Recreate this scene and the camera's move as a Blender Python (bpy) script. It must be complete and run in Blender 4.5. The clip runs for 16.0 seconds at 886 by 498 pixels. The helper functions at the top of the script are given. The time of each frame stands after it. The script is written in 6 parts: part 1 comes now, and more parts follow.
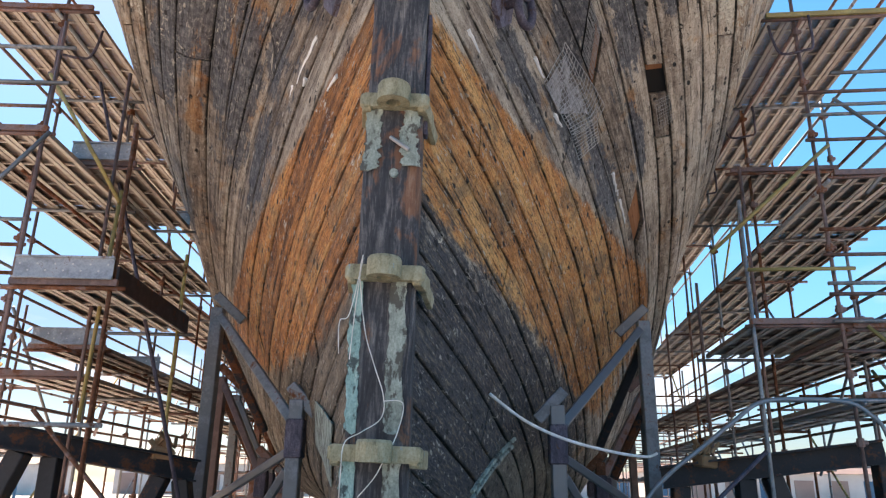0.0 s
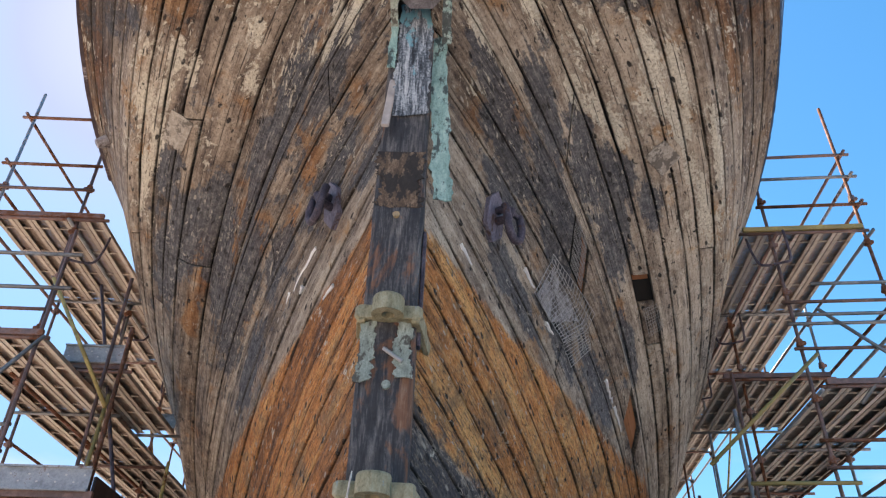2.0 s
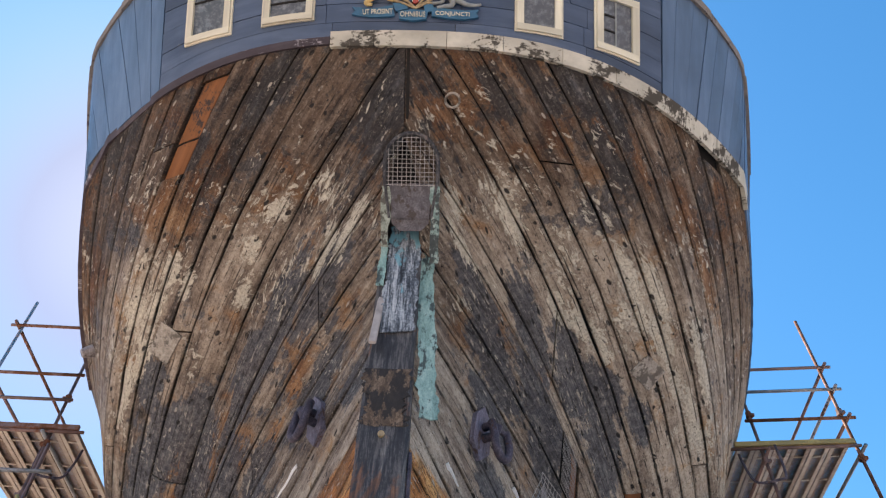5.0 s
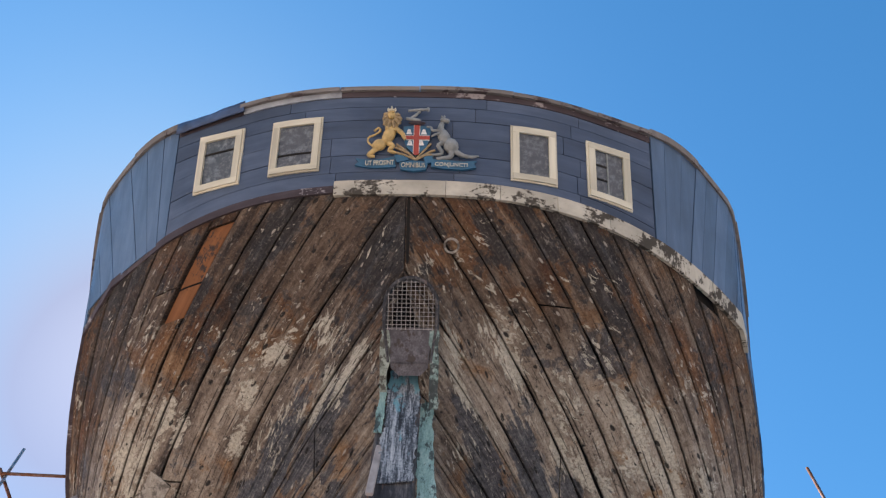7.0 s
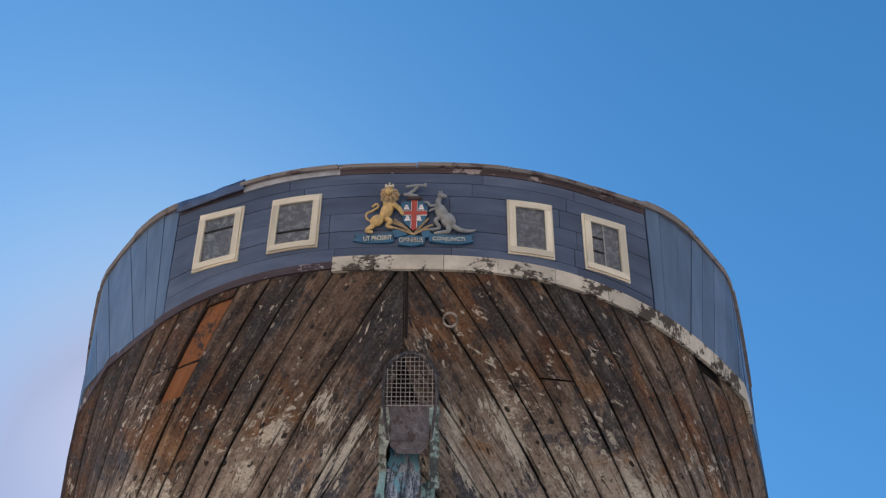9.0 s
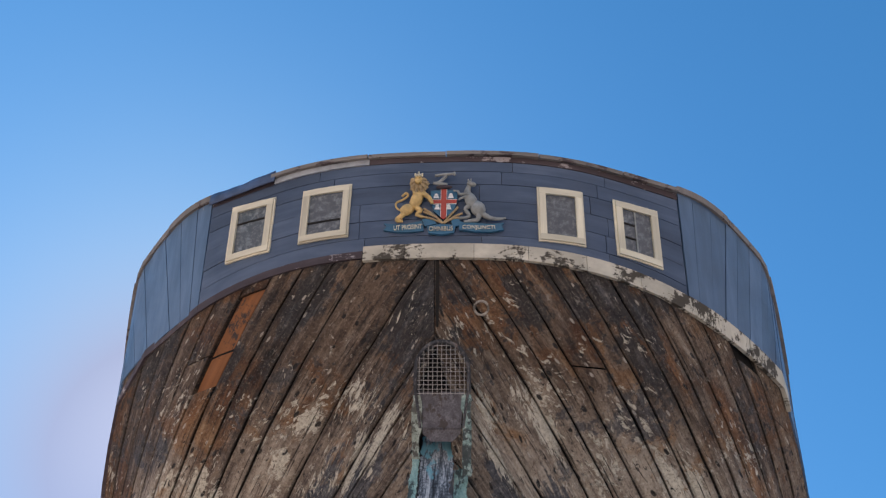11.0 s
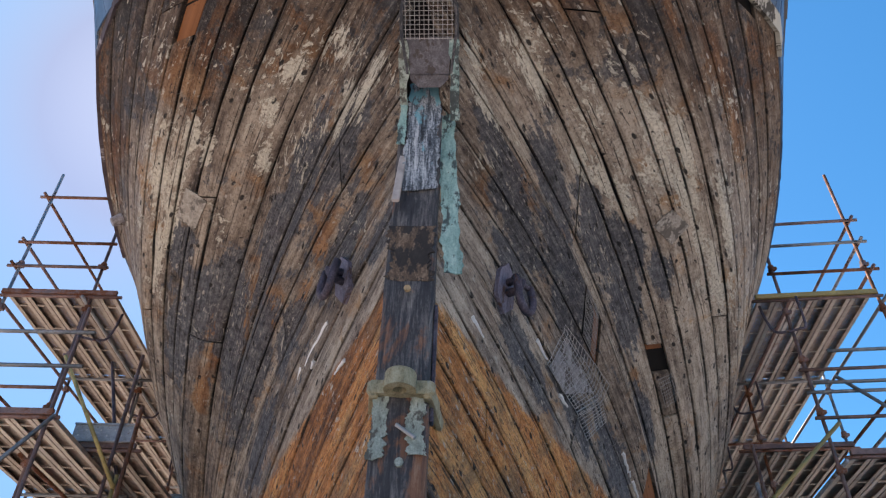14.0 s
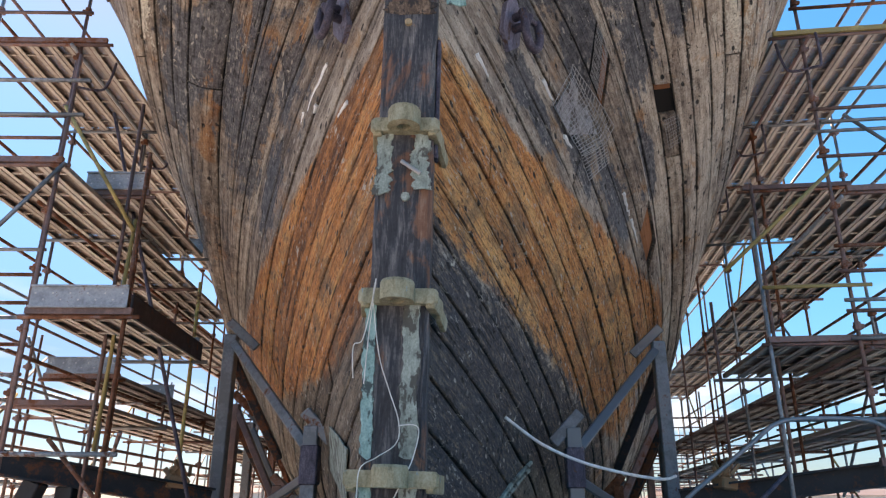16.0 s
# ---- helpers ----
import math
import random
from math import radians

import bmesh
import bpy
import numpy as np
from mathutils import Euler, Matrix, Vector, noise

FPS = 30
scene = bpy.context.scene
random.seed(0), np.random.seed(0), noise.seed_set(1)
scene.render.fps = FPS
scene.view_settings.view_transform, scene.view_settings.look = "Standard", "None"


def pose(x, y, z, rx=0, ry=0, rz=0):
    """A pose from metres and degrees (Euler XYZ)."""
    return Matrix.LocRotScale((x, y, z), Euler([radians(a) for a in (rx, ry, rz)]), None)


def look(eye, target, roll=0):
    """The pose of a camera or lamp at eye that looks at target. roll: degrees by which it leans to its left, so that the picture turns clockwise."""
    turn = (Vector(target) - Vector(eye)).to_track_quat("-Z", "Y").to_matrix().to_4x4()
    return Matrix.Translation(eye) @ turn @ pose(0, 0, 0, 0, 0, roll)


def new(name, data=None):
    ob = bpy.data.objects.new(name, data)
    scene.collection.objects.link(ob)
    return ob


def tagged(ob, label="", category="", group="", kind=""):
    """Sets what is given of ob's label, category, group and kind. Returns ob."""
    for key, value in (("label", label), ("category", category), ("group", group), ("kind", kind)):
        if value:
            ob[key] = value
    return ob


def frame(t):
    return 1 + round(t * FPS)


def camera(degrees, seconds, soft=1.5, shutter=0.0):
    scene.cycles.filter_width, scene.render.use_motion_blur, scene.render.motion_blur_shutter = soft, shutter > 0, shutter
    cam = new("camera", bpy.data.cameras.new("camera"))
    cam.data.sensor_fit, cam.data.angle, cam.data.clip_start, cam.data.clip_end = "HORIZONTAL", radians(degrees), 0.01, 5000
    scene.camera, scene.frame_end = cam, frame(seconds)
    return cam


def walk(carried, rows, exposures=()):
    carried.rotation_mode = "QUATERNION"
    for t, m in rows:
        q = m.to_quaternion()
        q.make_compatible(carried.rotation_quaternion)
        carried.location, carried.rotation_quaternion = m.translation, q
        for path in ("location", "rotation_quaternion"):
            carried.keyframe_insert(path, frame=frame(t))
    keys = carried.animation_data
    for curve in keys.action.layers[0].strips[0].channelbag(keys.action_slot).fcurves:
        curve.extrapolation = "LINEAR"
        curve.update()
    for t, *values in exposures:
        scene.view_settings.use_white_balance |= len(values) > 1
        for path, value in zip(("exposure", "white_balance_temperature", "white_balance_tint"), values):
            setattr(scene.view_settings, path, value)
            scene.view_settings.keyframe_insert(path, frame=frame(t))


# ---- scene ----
# The ship leans by HEEL about the line y at the eye's height; the rows are in the ship's own frame.
HEEL = Matrix.Translation((0, 0, 1.6)) @ pose(0, 0, 0, 0, 1.6, 0) @ Matrix.Translation((0, 0, -1.6))
cam = camera(62.8, 16.0, soft=1.25)
# seconds, x, y, z, pitch, roll, yaw
ROWS = [
    (0.0, 0.6130, 0.0000, 1.6000, 18.06, -2.38, 1.79),
    (0.5, 0.6131, -0.0265, 1.6329, 22.64, -2.41, 1.57),
    (1.0, 0.6120, -0.0532, 1.6580, 27.34, -2.52, 1.44),
    (1.5, 0.6134, -0.0680, 1.6754, 30.58, -2.50, 1.31),
    (2.0, 0.6131, -0.0858, 1.6903, 33.48, -2.55, 1.09),
    (2.5, 0.6125, -0.1110, 1.7043, 36.24, -2.52, 0.77),
    (3.0, 0.6125, -0.1391, 1.7230, 39.06, -2.41, 0.45),
    (3.5, 0.6114, -0.1633, 1.7379, 41.81, -2.29, 0.16),
    (4.0, 0.6112, -0.1922, 1.7505, 44.55, -2.08, 0.07),
    (6.5, 0.6057, -0.2776, 1.7846, 56.85, -2.09, 0.03),
    (7.0, 0.6053, -0.2969, 1.7877, 60.03, -1.96, 0.10),
    (7.5, 0.6054, -0.3048, 1.7923, 62.32, -1.84, 0.20),
    (8.0, 0.6070, -0.3294, 1.7956, 64.89, -1.68, 0.36),
    (8.5, 0.6075, -0.3424, 1.7991, 65.39, -1.53, 0.57),
    (9.0, 0.6071, -0.3461, 1.7961, 65.50, -1.47, 0.78),
    (11.5, 0.6008, -0.2898, 1.7833, 64.18, -3.52, 2.56),
    (12.0, 0.5998, -0.2576, 1.7769, 57.58, -3.15, 2.32),
    (12.5, 0.6017, -0.2030, 1.7575, 50.99, -2.67, 2.29),
    (13.0, 0.6025, -0.1723, 1.7428, 47.52, -2.36, 2.42),
    (13.5, 0.6034, -0.1571, 1.7323, 44.11, -2.25, 2.34),
    (14.0, 0.6031, -0.1200, 1.7041, 38.91, -2.28, 2.24),
    (14.5, 0.6036, -0.0775, 1.6733, 33.84, -2.23, 2.36),
    (15.0, 0.6030, -0.0458, 1.6462, 28.93, -2.10, 2.58),
    (15.5, 0.6041, -0.0252, 1.6203, 24.50, -1.98, 2.74),
    (16.0, 0.6027, 0.0024, 1.5895, 19.91, -1.73, 2.94),
]
walk(cam, [(t, HEEL @ pose(x, y, z, 90 + pitch, roll, yaw)) for t, x, y, z, pitch, roll, yaw in ROWS],
     [(t, stops, kelvin, 21) for t, stops, kelvin in ((0.0, 1.22, 8400), (1.5, 1.10, 8300), (3.5, 1.04, 8100), (6.5, 0.76, 7700), (9.0, 0.48, 7500), (11.5, 0.58, 7500), (12.5, 0.80, 7500), (13.0, 0.86, 7500), (13.5, 0.60, 7500), (14.0, 0.74, 7500), (14.5, 0.80, 7500), (15.5, 1.0, 8000), (16.0, 1.06, 8000))])

# ---- daylight: clear sky, sun ahead and to the left, high behind the ship ----
SUN_EL, SUN_AZ = 47.0, -34.0          # degrees; azimuth from ahead (+y), negative to the left
world = bpy.data.worlds.new("sky")
scene.world = world
world.use_nodes = True
wn = world.node_tree
wn.nodes.clear()
w_out = wn.nodes.new("ShaderNodeOutputWorld")
w_bg = wn.nodes.new("ShaderNodeBackground")
w_sky = wn.nodes.new("ShaderNodeTexSky")
w_sky.sky_type = 'NISHITA'
w_sky.sun_disc = False
w_sky.sun_elevation = radians(SUN_EL)
w_sky.sun_rotation = radians(SUN_AZ)
w_sky.air_density, w_sky.dust_density, w_sky.ozone_density = 1.0, 0.46, 2.6
w_bg.inputs["Strength"].default_value = 0.160
# a few thin clouds low over the horizon
w_tc = wn.nodes.new("ShaderNodeTexCoord")
w_map = wn.nodes.new("ShaderNodeMapping")
w_map.inputs["Scale"].default_value = (3.0, 3.0, 11.0)
w_noise = wn.nodes.new("ShaderNodeTexNoise")
w_noise.inputs["Scale"].default_value = 1.6
w_noise.inputs["Detail"].default_value = 6.0
w_sep = wn.nodes.new("ShaderNodeSeparateXYZ")
w_low = wn.nodes.new("ShaderNodeMapRange")
for k, val in (("From Min", 0.02), ("From Max", 0.30), ("To Min", 1.0), ("To Max", 0.0)):
    w_low.inputs[k].default_value = val
w_thr = wn.nodes.new("ShaderNodeMapRange")
for k, val in (("From Min", 0.50), ("From Max", 0.66), ("To Min", 0.0), ("To Max", 0.75)):
    w_thr.inputs[k].default_value = val
w_mul = wn.nodes.new("ShaderNodeMath")
w_mul.operation = 'MULTIPLY'
w_hue = wn.nodes.new("ShaderNodeMix")
w_hue.data_type, w_hue.blend_type = 'RGBA', 'MULTIPLY'
w_hue.inputs[0].default_value = 1.0
# the clear sky is a deep blue, the haze towards the sun a pale lavender
w_bw = wn.nodes.new("ShaderNodeRGBToBW")
w_haze = wn.nodes.new("ShaderNodeMapRange")
for k, val in (("From Min", 0.8), ("From Max", 6.5), ("To Min", 0.0), ("To Max", 1.0)):
    w_haze.inputs[k].default_value = val
w_tint = wn.nodes.new("ShaderNodeMix")
w_tint.data_type = 'RGBA'
w_tint.inputs[6].default_value = (0.50, 0.95, 1.12, 1)
w_tint.inputs[7].default_value = (0.294, 0.366, 0.450, 1)
wn.links.new(w_sky.outputs[0], w_bw.inputs[0])
wn.links.new(w_bw.outputs[0], w_haze.inputs["Value"])
wn.links.new(w_haze.outputs[0], w_tint.inputs[0])
wn.links.new(w_tint.outputs[2], w_hue.inputs[7])
w_sat = wn.nodes.new("ShaderNodeHueSaturation")
w_sat.inputs["Saturation"].default_value = 1.10
w_mix = wn.nodes.new("ShaderNodeMix")
w_mix.data_type = 'RGBA'
w_mix.inputs[7].default_value = (4.6, 4.7, 4.9, 1)
for a, b in ((w_tc.outputs["Generated"], w_map.inputs["Vector"]), (w_map.outputs["Vector"], w_noise.inputs["Vector"]), (w_tc.outputs["Generated"], w_sep.inputs[0]),
             (w_sep.outputs["Z"], w_low.inputs["Value"]), (w_noise.outputs[0], w_thr.inputs["Value"]), (w_low.outputs[0], w_mul.inputs[0]), (w_thr.outputs[0], w_mul.inputs[1]),
             (w_mul.outputs[0], w_mix.inputs[0]), (w_sky.outputs[0], w_hue.inputs[6]), (w_hue.outputs[2], w_sat.inputs["Color"]), (w_sat.outputs[0], w_mix.inputs[6]), (w_mix.outputs[2], w_bg.inputs["Color"]), (w_bg.outputs[0], w_out.inputs["Surface"])):
    wn.links.new(a, b)
sun = new("sun", bpy.data.lights.new("sun", 'SUN'))
sun.data.energy, sun.data.angle, sun.data.color = 4.8, radians(0.55), (1.0, 0.90, 0.78)
sun_dir = Vector((math.sin(radians(SUN_AZ)) * math.cos(radians(SUN_EL)), math.cos(radians(SUN_AZ)) * math.cos(radians(SUN_EL)), math.sin(radians(SUN_EL))))
sun.matrix_world = look(sun_dir * 80, (0, 0, 0))

# ---- materials ----
class Nodes:
    """A node material under construction."""

    def __init__(self, name, roughness=0.7, metallic=0.0, specular=0.4):
        self.mat = bpy.data.materials.new(name)
        self.mat.use_nodes = True
        self.t = self.mat.node_tree
        self.b = self.t.nodes["Principled BSDF"]
        self.b.inputs["Roughness"].default_value = roughness
        self.b.inputs["Metallic"].default_value = metallic
        self.b.inputs["Specular IOR Level"].default_value = specular
        self.tc = self.t.nodes.new("ShaderNodeTexCoord")
        self.uv = self.tc.outputs["UV"]
        self.obj = self.tc.outputs["Object"]

    def put(self, sock, value):
        if isinstance(value, (int, float)):
            sock.default_value = value
        elif isinstance(value, tuple):
            sock.default_value = (*value, 1.0) if len(value) == 3 and sock.type == 'RGBA' else value
        else:
            self.t.links.new(value, sock)

    def scaled(self, vec, sx, sy, sz):
        n = self.t.nodes.new("ShaderNodeMapping")
        self.put(n.inputs["Vector"], vec)
        n.inputs["Scale"].default_value = (sx, sy, sz)
        return n.outputs[0]

    def shifted(self, vec, offset):
        n = self.t.nodes.new("ShaderNodeVectorMath")
        self.put(n.inputs[0], vec)
        self.put(n.inputs[1], offset)
        return n.outputs[0]

    def noise(self, vec, scale, detail=4.0, rough=0.6, distortion=0.0):
        n = self.t.nodes.new("ShaderNodeTexNoise")
        self.put(n.inputs["Vector"], vec)
        n.inputs["Scale"].default_value, n.inputs["Detail"].default_value = scale, detail
        n.inputs["Roughness"].default_value, n.inputs["Distortion"].default_value = rough, distortion
        return n.outputs[0]

    def cells(self, vec, scale, randomness=1.0):
        n = self.t.nodes.new("ShaderNodeTexVoronoi")
        self.put(n.inputs["Vector"], vec)
        n.voronoi_dimensions = "2D"
        n.inputs["Scale"].default_value, n.inputs["Randomness"].default_value = scale, randomness
        return n.outputs["Distance"]

    def ramp(self, fac, *stops):
        n = self.t.nodes.new("ShaderNodeValToRGB")
        e = n.color_ramp.elements
        while len(e) < len(stops):
            e.new(0.5)
        for el, (pos, col) in zip(e, stops):
            el.position = pos
            el.color = (*col, 1) if isinstance(col, tuple) else (col, col, col, 1)
        self.put(n.inputs[0], fac)
        return n.outputs[0]

    def step(self, fac, lo, hi, a=0.0, b=1.0):
        n = self.t.nodes.new("ShaderNodeMapRange")
        self.put(n.inputs["Value"], fac)
        for k, val in (("From Min", lo), ("From Max", hi), ("To Min", a), ("To Max", b)):
            n.inputs[k].default_value = val
        return n.outputs[0]

    def mix(self, fac, a, b, mode='MIX'):
        n = self.t.nodes.new("ShaderNodeMix")
        n.data_type, n.blend_type = 'RGBA', mode
        self.put(n.inputs[0], fac)
        self.put(n.inputs[6], a)
        self.put(n.inputs[7], b)
        return n.outputs[2]

    def m(self, op, a, b=0.0):
        n = self.t.nodes.new("ShaderNodeMath")
        n.operation = op
        self.put(n.inputs[0], a)
        self.put(n.inputs[1], b)
        return n.outputs[0]

    def attr(self, name):
        n = self.t.nodes.new("ShaderNodeAttribute")
        n.attribute_name = name
        return n.outputs["Fac"]

    def random(self):
        return self.t.nodes.new("ShaderNodeObjectInfo").outputs["Random"]

    def finish(self, color, rough=None, bump=None, strength=0.3, distance=0.01):
        self.put(self.b.inputs["Base Color"], color)
        if rough is not None:
            self.put(self.b.inputs["Roughness"], rough)
        if bump is not None:
            n = self.t.nodes.new("ShaderNodeBump")
            n.inputs["Strength"].default_value, n.inputs["Distance"].default_value = strength, distance
            self.put(n.inputs["Height"], bump)
            self.t.links.new(n.outputs[0], self.b.inputs["Normal"])
        return self.mat


def hull_material():
    """Weathered planking: grey-brown wood with remains of dark and white paint, stripped orange wood and charred wood."""
    n = Nodes("weathered_planking", 0.75)
    r = n.random()
    shift = n.t.nodes.new("ShaderNodeCombineXYZ")
    n.put(shift.inputs[0], n.m('MULTIPLY', r, 37.0))
    n.put(shift.inputs[1], n.m('MULTIPLY', r, 11.0))
    uv = n.shifted(n.uv, shift.outputs[0])
    streak = n.noise(n.scaled(uv, 1.1, 8.0, 1.0), 1.0, 5.0, 0.62, 0.3)
    grain = n.noise(n.scaled(uv, 6.0, 75.0, 1.0), 1.0, 4.0, 0.65)
    mottle = n.noise(n.obj, 9.0, 6.0, 0.68, 0.3)
    blotch = n.noise(n.obj, 2.6, 6.0, 0.68, 0.5)
    broad = n.noise(n.obj, 0.8, 3.0, 0.6)
    tone = n.m('ADD', n.m('ADD', n.m('MULTIPLY', n.m('SUBTRACT', streak, 0.5), 0.62), 0.247), n.m('MULTIPLY', n.m('SUBTRACT', r, 0.5), 0.15))
    tone = n.m('ADD', tone, n.m('MULTIPLY', n.m('SUBTRACT', grain, 0.5), 0.22))
    tone = n.m('ADD', tone, n.m('MULTIPLY', mottle, 0.28))
    tone = n.m('ADD', tone, n.m('MULTIPLY', n.m('SUBTRACT', broad, 0.5), 0.26))
    tone = n.m('ADD', tone, n.m('MULTIPLY', n.m('SUBTRACT', blotch, 0.5), 0.28))
    # pale weathered spots, plus reflected light painted over the starboard side
    tone = n.m('ADD', tone, n.m('MULTIPLY', n.attr("bleached_or_lit"), 0.065))
    grey = n.ramp(tone, (0.24, (0.045, 0.034, 0.027)), (0.33, (0.165, 0.124, 0.097)), (0.42, (0.31, 0.244, 0.187)), (0.55, (0.56, 0.475, 0.375)))
    brown = n.ramp(tone, (0.24, (0.070, 0.032, 0.017)), (0.35, (0.215, 0.103, 0.045)), (0.46, (0.36, 0.19, 0.085)), (0.60, (0.50, 0.31, 0.16)))
    # tawny wood where a plank has lost its skin
    patchy = n.m('ADD', n.m('MULTIPLY', blotch, 0.55), n.m('MULTIPLY', n.noise(n.shifted(n.obj, (3.0, 7.0, 1.0)), 1.3, 3.0, 0.6), 0.5))
    patchy = n.m('ADD', patchy, n.m('MULTIPLY', n.attr("tawny"), 0.22))
    patchy = n.m('ADD', patchy, n.m('MULTIPLY', n.attr("soot_and_shade"), 0.035))
    vivid = n.ramp(n.m('ADD', tone, 0.03), (0.24, (0.085, 0.028, 0.010)), (0.38, (0.30, 0.115, 0.035)), (0.55, (0.50, 0.23, 0.085)))
    brown = n.mix(n.step(n.attr("tawny"), 0.45, 1.0, 0.0, 0.8), brown, vivid)
    col = n.mix(n.step(patchy, 0.575, 0.65, 0.0, 0.85), grey, brown)
    # dark paint and tar left in patches
    flow = n.m('ADD', n.m('MULTIPLY', n.noise(n.obj, 11.0, 6.0, 0.70), 0.5), n.m('MULTIPLY', n.noise(n.scaled(uv, 3.5, 24.0, 1.0), 1.0, 5.0, 0.68, 0.3), 0.5))
    tar = n.ramp(flow, (0.38, (0.020, 0.021, 0.025)), (0.48, (0.074, 0.082, 0.098)), (0.56, (0.140, 0.145, 0.152)), (0.66, (0.36, 0.34, 0.31)))
    dark = n.m('ADD', n.m('MULTIPLY', mottle, 0.35), n.m('MULTIPLY', n.noise(n.shifted(n.obj, (9.0, 2.0, 5.0)), 1.3, 5.0, 0.62), 0.65))
    dark = n.m('ADD', dark, n.m('MULTIPLY', n.attr("soot_and_shade"), 0.05))
    col = n.mix(n.step(dark, 0.605, 0.64, 0.0, 0.85), col, tar)
    tar_edge = n.m('ADD', n.attr("tarred"), n.m('MULTIPLY', n.m('SUBTRACT', n.noise(n.obj, 3.4, 7.0, 0.7, 0.4), 0.5), 1.3))
    tar_edge = n.m('ADD', tar_edge, n.m('MULTIPLY', n.m('SUBTRACT', n.noise(n.scaled(uv, 1.8, 9.0, 1.0), 1.0, 6.0, 0.7), 0.5), 1.1))
    col = n.mix(n.step(tar_edge, 0.34, 0.46, 0.0, 0.92), col, tar)
    # blackened counter wood, with the shade under the transom painted into the tint
    stain_and_shade = n.m('MULTIPLY', n.attr("soot_and_shade"), n.step(n.noise(n.scaled(uv, 1.5, 5.0, 1.0), 1.0, 5.0, 0.65), 0.25, 0.6, 0.25, 1.0))
    col = n.mix(n.m('MINIMUM', stain_and_shade, 0.92), col, n.mix(1.0, col, (0.27, 0.205, 0.165), 'MULTIPLY'))
    # stripped zone of bare orange wood
    strip_edge = n.m('ADD', n.attr("stripped"), n.m('MULTIPLY', n.m('SUBTRACT', n.noise(n.scaled(uv, 1.6, 7.0, 1.0), 1.0, 5.0, 0.7), 0.5), 0.8))
    stripped = n.step(strip_edge, 0.42, 0.56)
    bare = n.ramp(n.m('ADD', tone, 0.03), (0.24, (0.085, 0.026, 0.008)), (0.35, (0.29, 0.108, 0.030)), (0.45, (0.57, 0.208, 0.054)), (0.60, (0.75, 0.39, 0.14)))
    scar = n.noise(n.scaled(uv, 7.0, 38.0, 1.0), 1.0, 5.0, 0.72)
    bare = n.mix(n.step(scar, 0.52, 0.61, 0.0, 0.85), bare, (0.07, 0.032, 0.016))
    bare = n.mix(n.step(n.m('ADD', n.m('MULTIPLY', blotch, 0.6), n.m('MULTIPLY', broad, 0.4)), 0.52, 0.60, 0.0, 0.65), bare, (0.13, 0.075, 0.042))
    col = n.mix(stripped, col, bare)
    # charred and tarred wood low down
    burnt_edge = n.m('ADD', n.attr("burnt"), n.m('MULTIPLY', n.m('SUBTRACT', n.noise(n.scaled(uv, 3.0, 7.0, 1.0), 1.0, 7.0, 0.8), 0.5), 1.9))
    char = n.ramp(n.noise(n.scaled(uv, 6.0, 30.0, 1.0), 1.0, 5.0, 0.72), (0.32, (0.011, 0.012, 0.016)), (0.47, (0.034, 0.037, 0.048)), (0.56, (0.085, 0.072, 0.062)), (0.67, (0.27, 0.19, 0.125)))
    col = n.mix(n.step(burnt_edge, 0.42, 0.62, 0.0, 0.95), col, char)
    dull_edge = n.m('ADD', n.attr("dull"), n.m('MULTIPLY', n.m('SUBTRACT', blotch, 0.5), 0.9))
    dull = n.ramp(tone, (0.20, (0.035, 0.029, 0.023)), (0.36, (0.12, 0.10, 0.075)), (0.55, (0.28, 0.24, 0.18)))
    col = n.mix(n.step(dull_edge, 0.40, 0.62, 0.0, 0.9), col, dull)
    # flakes of white paint
    flake = n.m('ADD', n.m('MULTIPLY', n.noise(n.scaled(uv, 8.0, 10.0, 1.0), 1.0, 8.0, 0.72, 0.8), 0.66), n.m('MULTIPLY', n.noise(n.shifted(n.obj, (1.0, 4.0, 8.0)), 1.5, 4.0, 0.6), 0.42))
    flake = n.m('ADD', flake, n.m('MULTIPLY', n.attr("flaky"), 0.15))
    white = n.ramp(n.noise(n.obj, 30.0, 4.0, 0.65), (0.3, (0.45, 0.40, 0.31)), (0.6, (0.70, 0.65, 0.53)))
    skin = n.step(flake, 0.655, 0.675, 0.0, 0.9)
    col = n.mix(skin, col, white)
    # fastenings: dark holes and pale plugs
    dots = n.cells(n.scaled(uv, 2.4, 3.4, 1.0), 1.0)
    some = n.noise(n.shifted(n.obj, (6.0, 3.0, 2.0)), 4.5, 2.0, 0.5)
    hole = n.m('MULTIPLY', n.step(dots, 0.075, 0.10, 0.95, 0.0), n.step(some, 0.46, 0.48))
    col = n.mix(hole, col, (0.012, 0.010, 0.009))
    plugs = n.cells(n.shifted(n.scaled(uv, 1.9, 3.6, 1.0), (5.3, 2.1, 0.0)), 1.0)
    col = n.mix(n.m('MULTIPLY', n.step(plugs, 0.055, 0.08, 0.8, 0.0), n.step(some, 0.51, 0.49)), col, (0.46, 0.41, 0.34))
    # grime along the edges of each plank
    rim = n.m('MULTIPLY', n.attr("rim"), n.step(n.noise(n.scaled(uv, 3.0, 9.0, 1.0), 1.0, 5.0, 0.7), 0.35, 0.62))
    col = n.mix(n.m('MINIMUM', n.m('MULTIPLY', rim, 1.2), 0.8), col, (0.032, 0.024, 0.018))
    # shakes along the grain
    crack = n.noise(n.scaled(uv, 1.3, 36.0, 1.0), 1.0, 3.0, 0.5, 0.2)
    split = n.step(crack, 0.615, 0.66, 0.0, 0.88)
    col = n.mix(split, col, (0.022, 0.017, 0.013))
    speck = n.noise(n.obj, 34.0, 7.0, 0.78)
